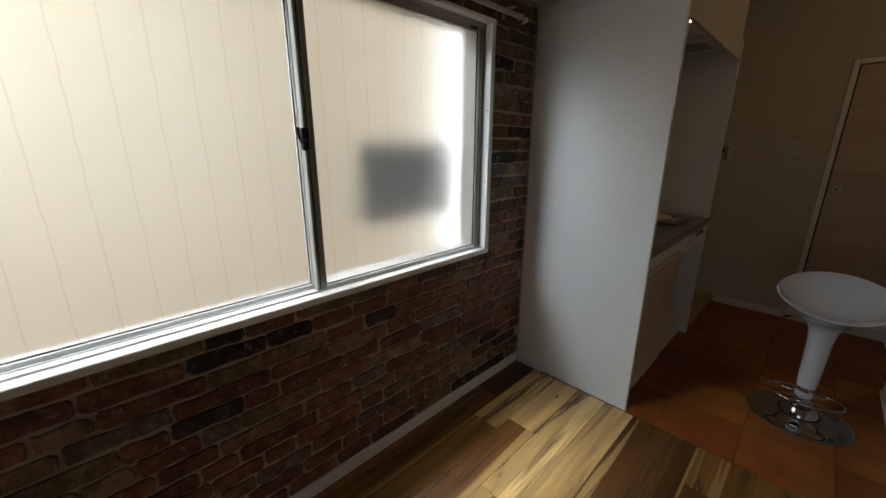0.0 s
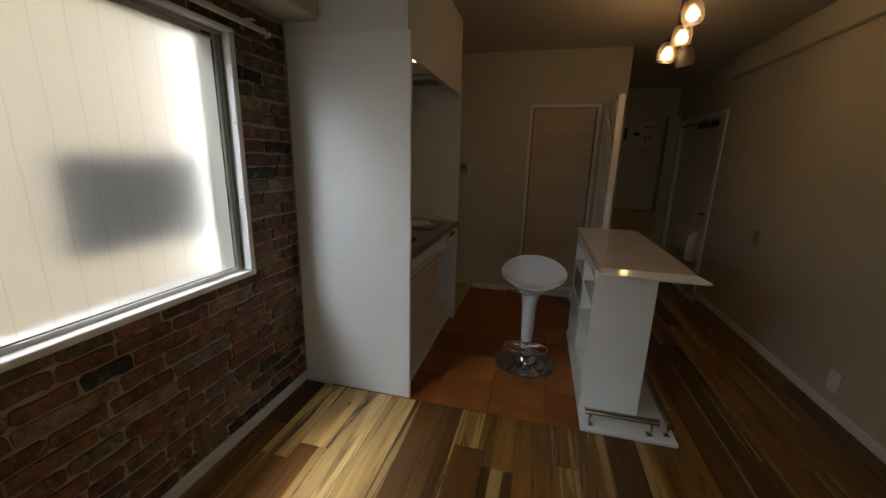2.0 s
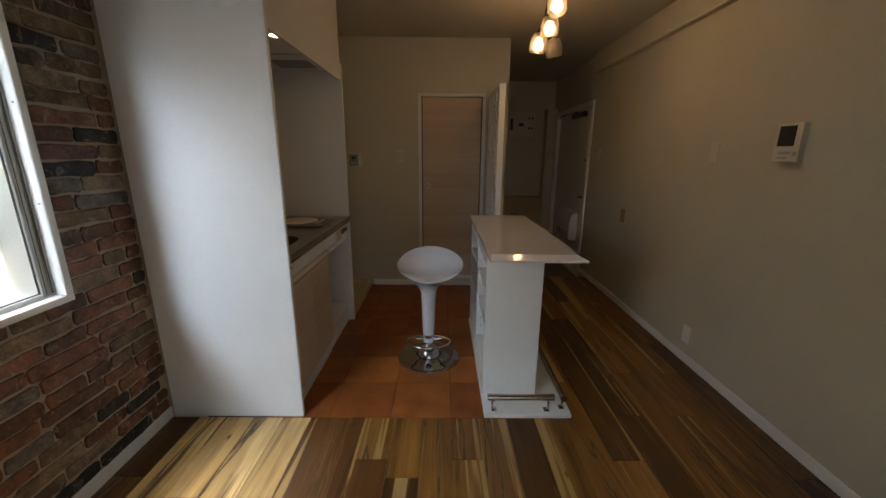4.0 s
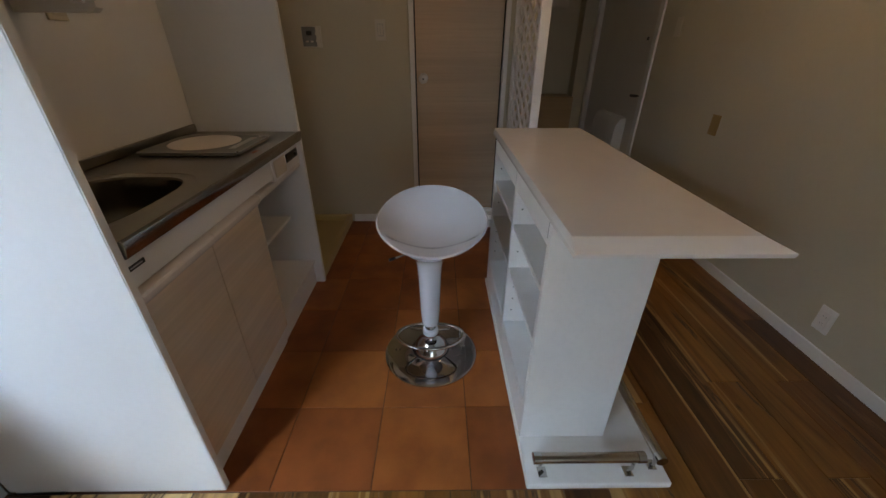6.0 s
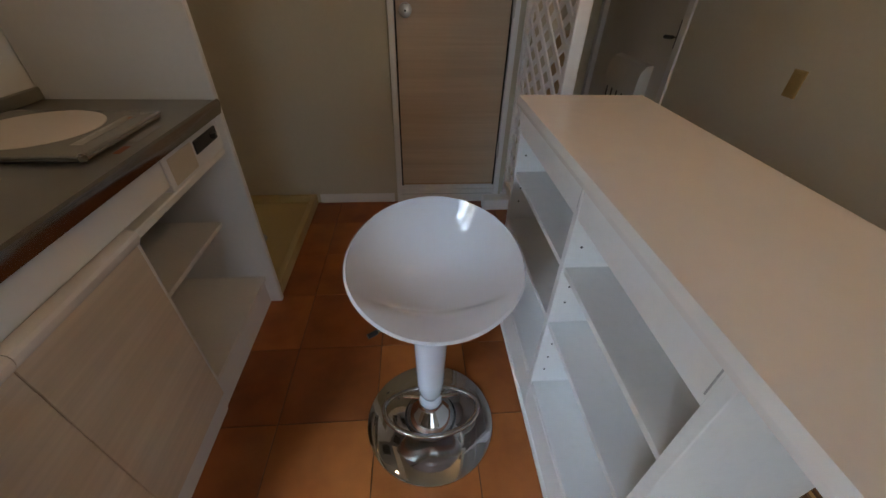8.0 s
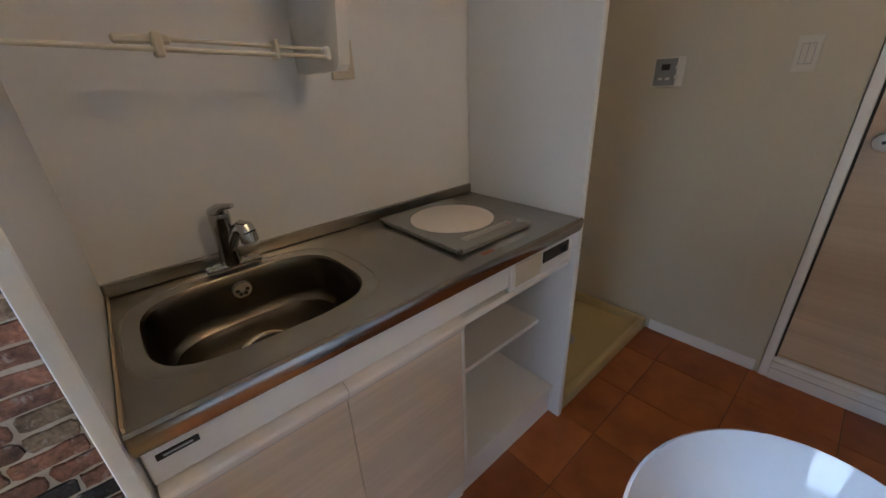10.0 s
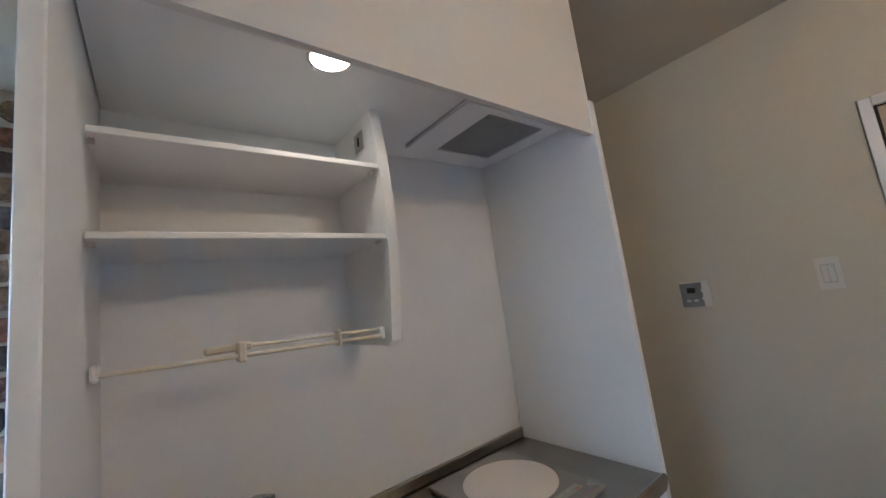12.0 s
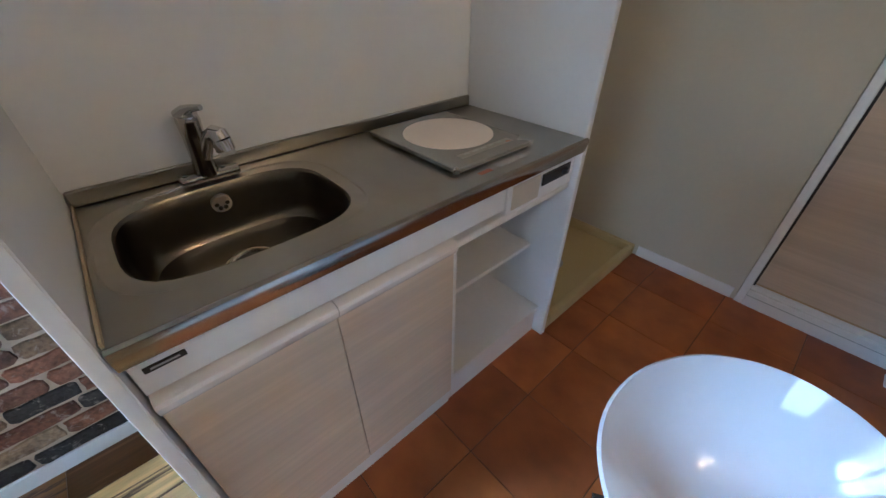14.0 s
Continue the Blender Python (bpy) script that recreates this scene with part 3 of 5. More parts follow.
def neighbour():
    bm = bmesh.new()
    y = -2.2
    while y < 2.2:
        box(bm, -1.78, -1.75, y, y + 0.155, -0.6, 2.32)
        y += 0.162
    wall = structure("backdrop", bm, SIDING, "beige ribbed cladding of the house next door, glowing in place of daylight", "backdrop")
    # Sheet behind the board gaps; the shade in them is its darker colour.
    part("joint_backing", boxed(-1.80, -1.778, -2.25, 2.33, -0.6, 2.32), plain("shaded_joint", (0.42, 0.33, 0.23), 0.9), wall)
    structure("sky_backdrop", boxed(-2.9, -2.85, 1.4, 4.6, -1.0, 4.5), SKYGLOW, "bright open sky past the next house", "backdrop")
    box_ = thing("vent_cover", (-1.33, 1.6, 0.9), "dark grey louvred vent cover on the house next door", "vent")
    part("case", boxed(-1.36, -1.30, 1.28, 1.95, 0.935, 1.36, bevel=0.02), VENT, box_)
    for y in (1.35, 1.66):
        part("bracket", boxed(-1.75, -1.36, y, y + 0.03, 0.95, 0.98), DARKALU, box_)
    for i in range(6):
        part("louvre", boxed(-1.302, -1.292, 1.31, 1.92, 0.975 + 0.06 * i, 1.0 + 0.06 * i), BLACK, box_)


neighbour()

# ---- kitchen unit ----
KF, KB = -0.178, NICHE_X + 0.003  # front and back of the unit
K0, K1 = 2.106, 3.268

panel_near = tagged(part("side_panel", boxed(-0.853, -0.176, 2.080, 2.103, 0.0, 1.957, bevel=0.002), PANEL), "tall white melamine side panel of the kitchen", "panel", "kitchen side panels")
part("edge_strip", boxed(-0.1765, -0.1745, 2.082, 2.101, 0.004, 1.953), WHITE, panel_near)
panel_far = tagged(part("side_panel", boxed(KB, -0.180, 3.27, 3.292, 0.0, 1.965, bevel=0.002), PANEL), "tall white melamine end panel beside the hob", "panel", "kitchen side panels")
part("edge_strip", boxed(-0.1805, -0.1785, 3.272, 3.290, 0.004, 1.96), WHITE, panel_far)


def handle_rail(bm, y0, y1, z):
    """A curved finger-pull moulding along a door's top."""
    prof = [(-0.208, z + 0.003), (-0.190, z + 0.003), (-0.183, z - 0.001), (-0.180, z - 0.009), (-0.183, z - 0.022), (-0.190, z - 0.033), (-0.200, z - 0.036), (-0.208, z - 0.02)]
    rows = [[bm.verts.new((x, y, h)) for x, h in prof] for y in (y0, y1)]
    for i in range(len(prof)):
        j = (i + 1) % len(prof)
        bm.faces.new((rows[0][i], rows[0][j], rows[1][j], rows[1][i]))
    bm.faces.new(rows[0])
    bm.faces.new(list(reversed(rows[1])))
    return bm


def base_cabinet():
    cab = thing("sink_cabinet", (-0.44, 2.44, 0.0), "white kitchen base unit with two pale oak doors under the sink", "cabinet")
    part("body", box(box(box(boxed(KB, -0.216, K0 + 0.001, 2.76, 0.075, 0.09), KB, -0.216, K0 + 0.001, K0 + 0.016, 0.09, 0.70), KB, -0.216, 2.745, 2.76, 0.09, 0.70), KB, KB + 0.008, K0 + 0.016, 2.745, 0.09, 0.70), WHITE, cab)
    part("plinth", boxed(-0.245, -0.222, K0 + 0.001, 2.76, 0.0, 0.075), WHITE, cab)
    fascia = part("fascia", boxed(-0.232, -0.203, K0 + 0.001, 2.945, 0.742, 0.828, bevel=0.002), PANEL, cab)
    part("badge", boxed(-0.203, -0.2005, 2.122, 2.179, 0.785, 0.798, bevel=0.001), BLACK, fascia, "small black name plate with pale print")
    part("print_bar", boxed(-0.2006, -0.2000, 2.131, 2.170, 0.790, 0.7935), GREYPL, fascia)
    for y0, y1 in ((K0 + 0.003, 2.4192), (2.4208, 2.748)):
        door = part("door", boxed(-0.214, -0.196, y0, y1, 0.112, 0.702, bevel=0.0015), CABWOOD, cab, "pale oak door panel")
        part("door_handle", handle_rail(bmesh.new(), y0, y1, 0.736), GLOSS, door, "white moulded finger pull")
    part("kick_strip", boxed(-0.2215, -0.212, K0 + 0.002, 2.757, 0.060, 0.109, bevel=0.002), WHITE, cab)


base_cabinet()


def open_unit():
    u = thing("open_shelf_unit", (-0.44, 3.01, 0.0), "white open kitchen shelf unit under the hob", "shelf")
    part("side", box(boxed(KB, -0.214, 2.7615, 2.776, 0.132, 0.715), KB, -0.228, 2.7615, 2.776, 0.0, 0.1318), WHITE, u)
    part("back", boxed(KB, KB + 0.006, 2.776, 3.268, 0.05, 0.82), WHITE, u)
    part("shelf", boxed(KB + 0.006, -0.304, 2.777, 3.267, 0.410, 0.427, bevel=0.001), WHITE, u)
    part("bottom_shelf", boxed(KB + 0.006, -0.215, 2.777, 3.267, 0.132, 0.150, bevel=0.001), WHITE, u)
    part("plinth", boxed(-0.25, -0.228, 2.777, 3.267, 0.0, 0.132), PANEL, u)
    part("rail", boxed(-0.235, -0.200, 2.763, 3.267, 0.700, 0.7225, bevel=0.004), WHITE, u)
    box_ = part("control_panel", boxed(-0.232, -0.199, 2.947, 3.267, 0.7235, 0.828, bevel=0.003), PANEL, u, "white hob control panel")
    part("socket_plate", boxed(-0.199, -0.1955, 2.964, 3.088, 0.735, 0.808, bevel=0.002), PLASTIC, box_)
    part("switch_block", boxed(-0.199, -0.193, 3.098, 3.240, 0.764, 0.804, bevel=0.003), BLACK, box_, "black rotary switch block")
    part("knob", lathe(bmesh.new(), (-0.193, 3.205, 0.777), [(0.012, 0), (0.012, 0.014)], 14), BLACK, box_)


open_unit()


def loop(bm, cx, cy, hx, hy, z, n=56, power=3.5):
    """A rounded rectangle as a closed loop of n corners."""
    out = []
    for i in range(n):
        a = 2 * math.pi * i / n
        c, s = math.cos(a), math.sin(a)
        k = (abs(c) ** power + abs(s) ** power) ** (-1 / power)
        out.append(bm.verts.new((cx + hx * c * k, cy + hy * s * k, z)))
    return out


def bridge(bm, a, b):
    n = len(a)
    for i in range(n):
        bm.faces.new((a[i], a[(i + 1) % n], b[(i + 1) % n], b[i]))


SX, SY, SHX, SHY = -0.434, 2.360, 0.168, 0.212  # the basin


def worktop():
    top = thing("worktop", (-0.43, 2.69, 0.83), "brushed stainless steel worktop with a pressed oval sink", "worktop")
    bm = bmesh.new()
    n, z = 56, 0.872
    x0, x1, y0, y1 = KB + 0.001, KF, K0 + 0.0005, K1 - 0.0005
    outer = []
    for i in range(n):
        a = 2 * math.pi * i / n
        c, s = math.cos(a) * SHX, math.sin(a) * SHY
        k = min(((x1 - SX) / c) if c > 1e-9 else ((x0 - SX) / c) if c < -1e-9 else 1e9, ((y1 - SY) / s) if s > 1e-9 else ((y0 - SY) / s) if s < -1e-9 else 1e9)
        outer.append(bm.verts.new((SX + c * k, SY + s * k, z)))
    lip1 = loop(bm, SX, SY, SHX + 0.030, SHY + 0.032, z, n)
    lip2 = loop(bm, SX, SY, SHX + 0.026, SHY + 0.028, z - 0.003, n)
    lip3 = loop(bm, SX, SY, SHX, SHY, z - 0.004, n)
    for a, b in ((outer, lip1), (lip1, lip2), (lip2, lip3)):
        bridge(bm, a, b)
    for cx, cy in ((x1, y0), (x1, y1), (x0, y1), (x0, y0)):
        v = bm.verts.new((cx, cy, z))
        near = sorted(outer, key=lambda o: (o.co - v.co).length)
        ax = next(o for o in near if abs(o.co.x - cx) < 1e-5)
        ay = next(o for o in near if abs(o.co.y - cy) < 1e-5)
        if ax is not ay:
            bm.faces.new((v, ax, ay))
    part("top_sheet", bm, STEEL, top)
    # rolled front edge
    prof = [(KF - 0.004, 0.8722), (KF + 0.004, 0.876), (KF + 0.010, 0.872), (KF + 0.011, 0.862), (KF + 0.008, 0.845), (KF + 0.004, 0.832), (KF - 0.012, 0.829), (KF - 0.012, 0.87)]
    bm = bmesh.new()
    rows = [[bm.verts.new((x, y, h)) for x, h in prof] for y in (y0, y1)]
    for i in range(len(prof)):
        j = (i + 1) % len(prof)
        bm.faces.new((rows[0][i], rows[0][j], rows[1][j], rows[1][i]))
    bm.faces.new(rows[0])
    bm.faces.new(list(reversed(rows[1])))
    part("front_edge", bm, ROLLED, top, "polished rolled front edge")
    part("upstand", boxed(x0, x0 + 0.012, y0, y1, 0.873, 0.908, bevel=0.003), STEEL, top)
    part("left_upstand", boxed(x0 + 0.012, KF - 0.005, y0, y0 + 0.004, 0.873, 0.882), CAULK, top, "yellowed sealant along the side")
    # the basin, its shade and dim reflections put into a darker steel
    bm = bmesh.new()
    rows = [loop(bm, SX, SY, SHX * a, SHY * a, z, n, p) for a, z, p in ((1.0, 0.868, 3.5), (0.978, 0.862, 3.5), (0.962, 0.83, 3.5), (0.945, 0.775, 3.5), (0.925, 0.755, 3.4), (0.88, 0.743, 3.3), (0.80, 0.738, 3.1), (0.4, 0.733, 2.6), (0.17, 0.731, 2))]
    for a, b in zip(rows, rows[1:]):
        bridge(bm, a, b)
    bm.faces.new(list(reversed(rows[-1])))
    basin = part("basin", bm, BASIN, top, "brushed steel sink basin with shade in its colour")
    over = part("overflow", tube(bmesh.new(), [(-0.598, 2.357, 0.826), (-0.586, 2.357, 0.824)], 0.022, 24), NICKEL, basin)
    for i in range(6):
        a = 2 * math.pi * i / 6
        yy, zz = 2.357 + 0.0115 * math.cos(a), 0.825 + 0.0115 * math.sin(a)
        part("slot", tube(bmesh.new(), [(-0.5865, yy, zz), (-0.5850, yy, zz)], 0.0052, 10), DARKHOLE, basin)
    part("drain", lathe(bmesh.new(), (-0.452, 2.351, 0.7330), [(0.054, 0), (0.053, 0.003), (0.042, 0.004), (0.036, 0.0015), (0.0, 0.0015)], 32, False), CHROME, basin)
    part("drain_cover", lathe(bmesh.new(), (-0.452, 2.351, 0.7330), [(0.034, 0.0016), (0.031, 0.0045), (0.016, 0.005), (0.014, 0.009), (0.0, 0.010)], 28, False), BLACK, basin, "black rubber drain cover")


worktop()


def tap():
    t = thing("mixer_tap", (-0.632, 2.353, 0.873), "chrome single-lever kitchen mixer tap", "tap")
    part("base_plate", boxed(-0.652, -0.612, 2.298, 2.428, 0.8725, 0.892, bevel=0.007, segments=2), CHROME, t)
    part("body", tube(bmesh.new(), [(-0.634, 2.359, 0.888), (-0.630, 2.359, 0.931), (-0.624, 2.359, 0.978), (-0.618, 2.359, 1.013), (-0.616, 2.359, 1.026)], 0.024, 24, radii=[0.026, 0.022, 0.022, 0.024, 0.022]), CHROME, t)
    part("spout", tube(bmesh.new(), [(-0.624, 2.364, 0.930), (-0.613, 2.376, 0.960), (-0.600, 2.386, 0.978), (-0.587, 2.394, 0.985), (-0.578, 2.399, 0.982), (-0.574, 2.401, 0.972)], 0.016, 18, radii=[0.017, 0.015, 0.015, 0.018, 0.020, 0.0195]), CHROME, t)
    nozzle = part("nozzle", tube(bmesh.new(), [(-0.575, 2.400, 0.973), (-0.572, 2.402, 0.950)], 0.0205, 14), CHROME, t)
    part("nozzle_ring", tube(bmesh.new(), [(-0.572, 2.402, 0.950), (-0.571, 2.4025, 0.941)], 0.0175, 14), GREYPL, nozzle, "grey nozzle ring")
    part("lever", tube(bmesh.new(), [(-0.620, 2.354, 1.022), (-0.612, 2.360, 1.034), (-0.598, 2.370, 1.040), (-0.578, 2.384, 1.043)], 0.010, 12, radii=[0.021, 0.013, 0.008, 0.006]), CHROME, t)
    for y in (2.313, 2.393):
        part("dot", lathe(bmesh.new(), (-0.632, y, 0.892), [(0.006, 0), (0.005, 0.0015)], 12), BLACK, t)


tap()


def hob():
    h = thing("electric_hob", (-0.44, 2.948, 0.8725), "flat grey electric hob with a cream round plate", "hob")
    part("case", boxed(-0.625, -0.252, 2.806, 3.104, 0.8728, 0.880, bevel=0.003), DARKALU, h)
    part("top_plate", boxed(-0.628, -0.250, 2.803, 3.107, 0.880, 0.8885, bevel=0.003), plain("hob_grey_enamel", (0.30, 0.30, 0.29), 0.25, vary=0.05, bump=0.02), h, "grey enamel top")
    part("heating_disc", lathe(bmesh.new(), (-0.456, 2.966, 0.8885), [(0.133, 0), (0.133, 0.0015), (0.130, 0.003), (0.0, 0.003)], 48, False), HOBPLATE, h, "cream round hot plate")
    part("label_bar", boxed(-0.312, -0.286, 2.86, 3.06, 0.8886, 0.8891), DARKALU, h)
    for i in range(5):
        part("mark", boxed(-0.306, -0.300, 2.88 + 0.032 * i, 2.9 + 0.032 * i, 0.8891, 0.8895), GREYPL, h)
    part("warning_mark", boxed(-0.296, -0.290, 3.035, 3.05, 0.8891, 0.8895), RED, h)
    part("corner_cap", lathe(bmesh.new(), (-0.256, 2.809, 0.874), [(0.008, 0), (0.008, 0.013), (0.004, 0.0165)], 12), CHROME, h)
    tagged(part("sticker", boxed(-0.226, -0.212, 2.85, 2.893, 0.8726, 0.8732), RED), "small red and white warning sticker on the worktop", "sticker")
    tagged(part("sticker", boxed(-0.236, -0.212, 2.92, 3.03, 0.8726, 0.8732), GREYPL), "small grey instruction sticker on the worktop", "sticker")


hob()


def wall_shelf():
    s = thing("wall_shelf", (-0.57, 2.38, 1.32), "white open wall shelf with two boards", "shelf")
    bm = bmesh.new()
    prof = [(NICHE_X + 0.001, 1.318), (-0.462, 1.318), (-0.448, 1.33), (-0.430, 1.44), (-0.415, 1.55), (-0.411, 1.66), (-0.420, 1.80), (-0.440, 1.924), (NICHE_X + 0.001, 1.924)]
    rows = [[bm.verts.new((x, y, z)) for x, z in prof] for y in (2.640, 2.667)]
    for i in range(len(prof)):
        j = (i + 1) % len(prof)
        bm.faces.new((rows[0][i], rows[0][j], rows[1][j], rows[1][i]))
    bm.faces.new(rows[0])
    bm.faces.new(list(reversed(rows[1])))
    part("side", bm, WHITE, s)
    for z in (1.766, 1.588):
        board = part("board", boxed(NICHE_X + 0.001, -0.418, K0 + 0.001, 2.636, z - 0.012, z, bevel=0.0012), WHITE, s)
        for y in (K0 + 0.001, 2.624):
            part("shelf_pin", boxed(-0.452, -0.440, y, y + 0.010, z - 0.020, z - 0.0122, bevel=0.001), NICKEL, board)
    part("plate", boxed(-0.528, -0.478, 2.6325, 2.635, 1.832, 1.884, bevel=0.001), NICKEL, s, "metal fixing plate")
    part("plate_hole", boxed(-0.508, -0.498, 2.6318, 2.6325, 1.846, 1.870), DARKHOLE, s)
    d = thing("drying_rail", (-0.46, 2.38, 1.33), "cream telescopic dish rail hung under the wall shelf", "rail")
    part("tube", tube(bmesh.new(), [(-0.470, K0 + 0.008, 1.362), (-0.470, 2.634, 1.345)], 0.0045, 10), PLASTIC, d)
    part("tube", tube(bmesh.new(), [(-0.486, 2.270, 1.374), (-0.486, 2.634, 1.361)], 0.0038, 10), PLASTIC, d)
    part("sleeve", boxed(-0.494, -0.479, 2.262, 2.345, 1.364, 1.379, bevel=0.004), PLASTIC, d, "cream sliding sleeve")
    part("clamp", boxed(-0.494, -0.460, 2.315, 2.330, 1.343, 1.382, bevel=0.003), PLASTIC, d)
    part("clamp", boxed(-0.494, -0.460, 2.515, 2.522, 1.340, 1.376, bevel=0.002), PLASTIC, d)
    for y, w, z in ((K0 + 0.0015, 0.012, 1.352), (2.620, 0.014, 1.338)):
        part("end_bracket", boxed(-0.500, -0.464, y, y + w, z, z + 0.028, bevel=0.004), WHITE, d, "white end bracket")
    p = thing("paper_strip", (-0.6, 2.33, 1.588), "pale pink printed paper strips lying on the shelf", "paper")
    for a, b in ((2.16, 2.21), (2.27, 2.36), (2.38, 2.48), (2.50, 2.58)):
        part("sheet", boxed(-0.52, -0.46, a, b, 1.5882, 1.5945), plain("pink_paper", (0.62, 0.48, 0.42), 0.7), p)


wall_shelf()


def hood():
    h = thing("vent_hood", (-0.475, 3.075, 1.905), "white flush cooker vent with a dark mesh grille", "vent")
    part("frame", box(box(box(boxed(-0.595, -0.569, 2.852, 3.266, 1.914, 1.9245), -0.311, -0.285, 2.852, 3.266, 1.914, 1.9245), -0.569, -0.311, 2.852, 2.953, 1.914, 1.9245), -0.569, -0.311, 3.197, 3.266, 1.914, 1.9245), PANEL, h)
    part("backing", boxed(-0.569, -0.311, 2.953, 3.197, 1.9215, 1.9243), DARKHOLE, h)
    bm = bmesh.new()
    for i in range(25):
        x = -0.566 + 0.0102 * i
        box(bm, x, x + 0.0035, 2.954, 3.196, 1.9165, 1.9185)
    for i in range(24):
        y = 2.956 + 0.0101 * i
        box(bm, -0.568, -0.312, y, y + 0.0035, 1.9188, 1.9205)
    part("mesh_grille", bm, GREYPL, h, "fine grey wire mesh", False)
    part("seam", boxed(-0.595, -0.285, 2.848, 2.851, 1.9225, 1.9248), GREYPL, h)


hood()


def downlight():
    d = thing("downlight", (-0.290, 2.482, 1.918), "small round warm recessed light over the sink", "lamp")
    part("rim", lathe(bmesh.new(), (-0.290, 2.482, 1.9245), [(0.047, 0), (0.047, -0.004), (0.040, -0.005), (0.039, 0.0)], 32, False), NICKEL, d)
    part("lens", lathe(bmesh.new(), (-0.290, 2.482, 1.9235), [(0.039, 0), (0.03, -0.003), (0.0, -0.004)], 32, False), DOWNLIGHT, d, "glowing warm lens")


downlight()


def washer_pan():
    p = thing("washer_pan", (-0.43, 3.7, 0.0), "beige plastic drain tray for a washing machine", "tray")
    x0, x1, y0, y1 = NICHE_X + 0.004, -0.186, 3.30, 4.142
    part("floor", boxed(x0 + 0.03, x1 - 0.03, y0 + 0.03, y1 - 0.03, 0.002, 0.022, bevel=0.003), PAN, p)
    for a in ((x0, x1, y0, y0 + 0.032), (x0, x1, y1 - 0.032, y1), (x0, x0 + 0.032, y0 + 0.033, y1 - 0.033), (x1 - 0.032, x1, y0 + 0.033, y1 - 0.033)):
        part("rim", boxed(*a, 0.0, 0.066, bevel=0.007, segments=2), PAN, p)
    part("outlet", lathe(bmesh.new(), ((x0 + x1) / 2, 3.72, 0.0225), [(0.055, 0), (0.05, 0.006), (0.0, 0.006)], 24, False), GREYPL, p)


washer_pan()

# ---- bathroom door ----


def inner_door():
    x0, x1, z0, z1 = DOOR
    y = BACK_Y - 0.012
    d = part("door_1", boxed(x0 + 0.004, x1 - 0.004, BACK_Y + 0.012, BACK_Y + 0.046, z0 + 0.010, z1 - 0.004, bevel=0.002), DOORWOOD)
    tagged(d, "closed pale oak flush door with a round knob", "door", "", "structure")
    for a, b in ((x0 - 0.032, x0), (x1, x1 + 0.032)):
        part("door_frame", boxed(a, b, y, BACK_Y + 0.10, 0.0, z1 + 0.032, bevel=0.003), WHITE, d)
    part("door_frame", boxed(x0, x1, y, BACK_Y + 0.10, z1, z1 + 0.032, bevel=0.003), WHITE, d, "white door frame")
    part("gasket", boxed(x0 + 0.0005, x0 + 0.009, BACK_Y + 0.004, BACK_Y + 0.05, z0, z1), DARKHOLE, d)
    part("gasket", boxed(x1 - 0.009, x1 - 0.0005, BACK_Y + 0.004, BACK_Y + 0.05, z0, z1), DARKHOLE, d)
    part("gasket", boxed(x0, x1, BACK_Y + 0.008, BACK_Y + 0.05, z1 - 0.004, z1 - 0.0005), DARKHOLE, d)
    sill = part("door_sill", boxed(x0, x1, y - 0.004, BACK_Y + 0.10, 0.0, 0.088, bevel=0.004), WHITE, d, "raised white painted sill")
    part("sill_step", boxed(x0, x1, y + 0.010, BACK_Y + 0.10, 0.088, z0, bevel=0.003), WHITE, sill)
    part("sill_groove", boxed(x0, x1, y - 0.0052, y - 0.0036, 0.058, 0.061), GREYPL, sill)
    part("gap", boxed(x0 + 0.004, x1 - 0.004, BACK_Y + 0.016, BACK_Y + 0.04, z0, z0 + 0.0095), SHOEWOOD, d)
    kx, kz = 0.400, 1.046
    knob = part("door_knob", tube(bmesh.new(), [(kx, BACK_Y + 0.012, kz), (kx, BACK_Y - 0.006, kz), (kx, BACK_Y - 0.02, kz), (kx, BACK_Y - 0.036, kz), (kx, BACK_Y - 0.046, kz), (kx, BACK_Y - 0.05, kz)], 0.02, 24, radii=[0.014, 0.013, 0.019, 0.030, 0.028, 0.013]), NICKEL, d, "round brushed metal knob")
    part("rose", tube(bmesh.new(), [(kx, BACK_Y + 0.012, kz), (kx, BACK_Y + 0.006, kz)], 0.031, 28), NICKEL, knob)
    part("keyhole", tube(bmesh.new(), [(kx, BACK_Y - 0.05, kz), (kx, BACK_Y - 0.0540, kz)], 0.006, 10), DARKHOLE, knob)
    for z in (0.30, 1.02, 1.65):
        part("hinge", boxed(x1 - 0.004, x1 + 0.006, BACK_Y - 0.016, BACK_Y + 0.010, z, z + 0.09, bevel=0.002), NICKEL, d)


inner_door()


def wall_plate(name, label, category, axis, u, z, w, h, mat, inner, thick=0.009):
    """A switch or socket plate on the right wall (axis "x") or the back wall (axis "y")."""
    at = (RIGHT_X, u, z) if axis == "x" else (u, BACK_Y, z)
    t = thing(name, at, label, category)

    def slab(n, du, dz, ww, hh, near, far, material, lab=""):
        if axis == "x":
            b = boxed(RIGHT_X - far, RIGHT_X - near, u + du - ww / 2, u + du + ww / 2, z + dz - hh / 2, z + dz + hh / 2, bevel=min(0.002, (far - near) * 0.4))
        else:
            b = boxed(u + du - ww / 2, u + du + ww / 2, BACK_Y - far, BACK_Y - near, z + dz - hh / 2, z + dz + hh / 2, bevel=min(0.002, (far - near) * 0.4))
        return part(n, b, material, t, lab)

    slab("plate", 0, 0, w, h, 0, thick, mat)
    for n, du, dz, ww, hh, depth, material in inner:
        slab(n, du, dz, ww, hh, thick, thick + depth, material)
    return t


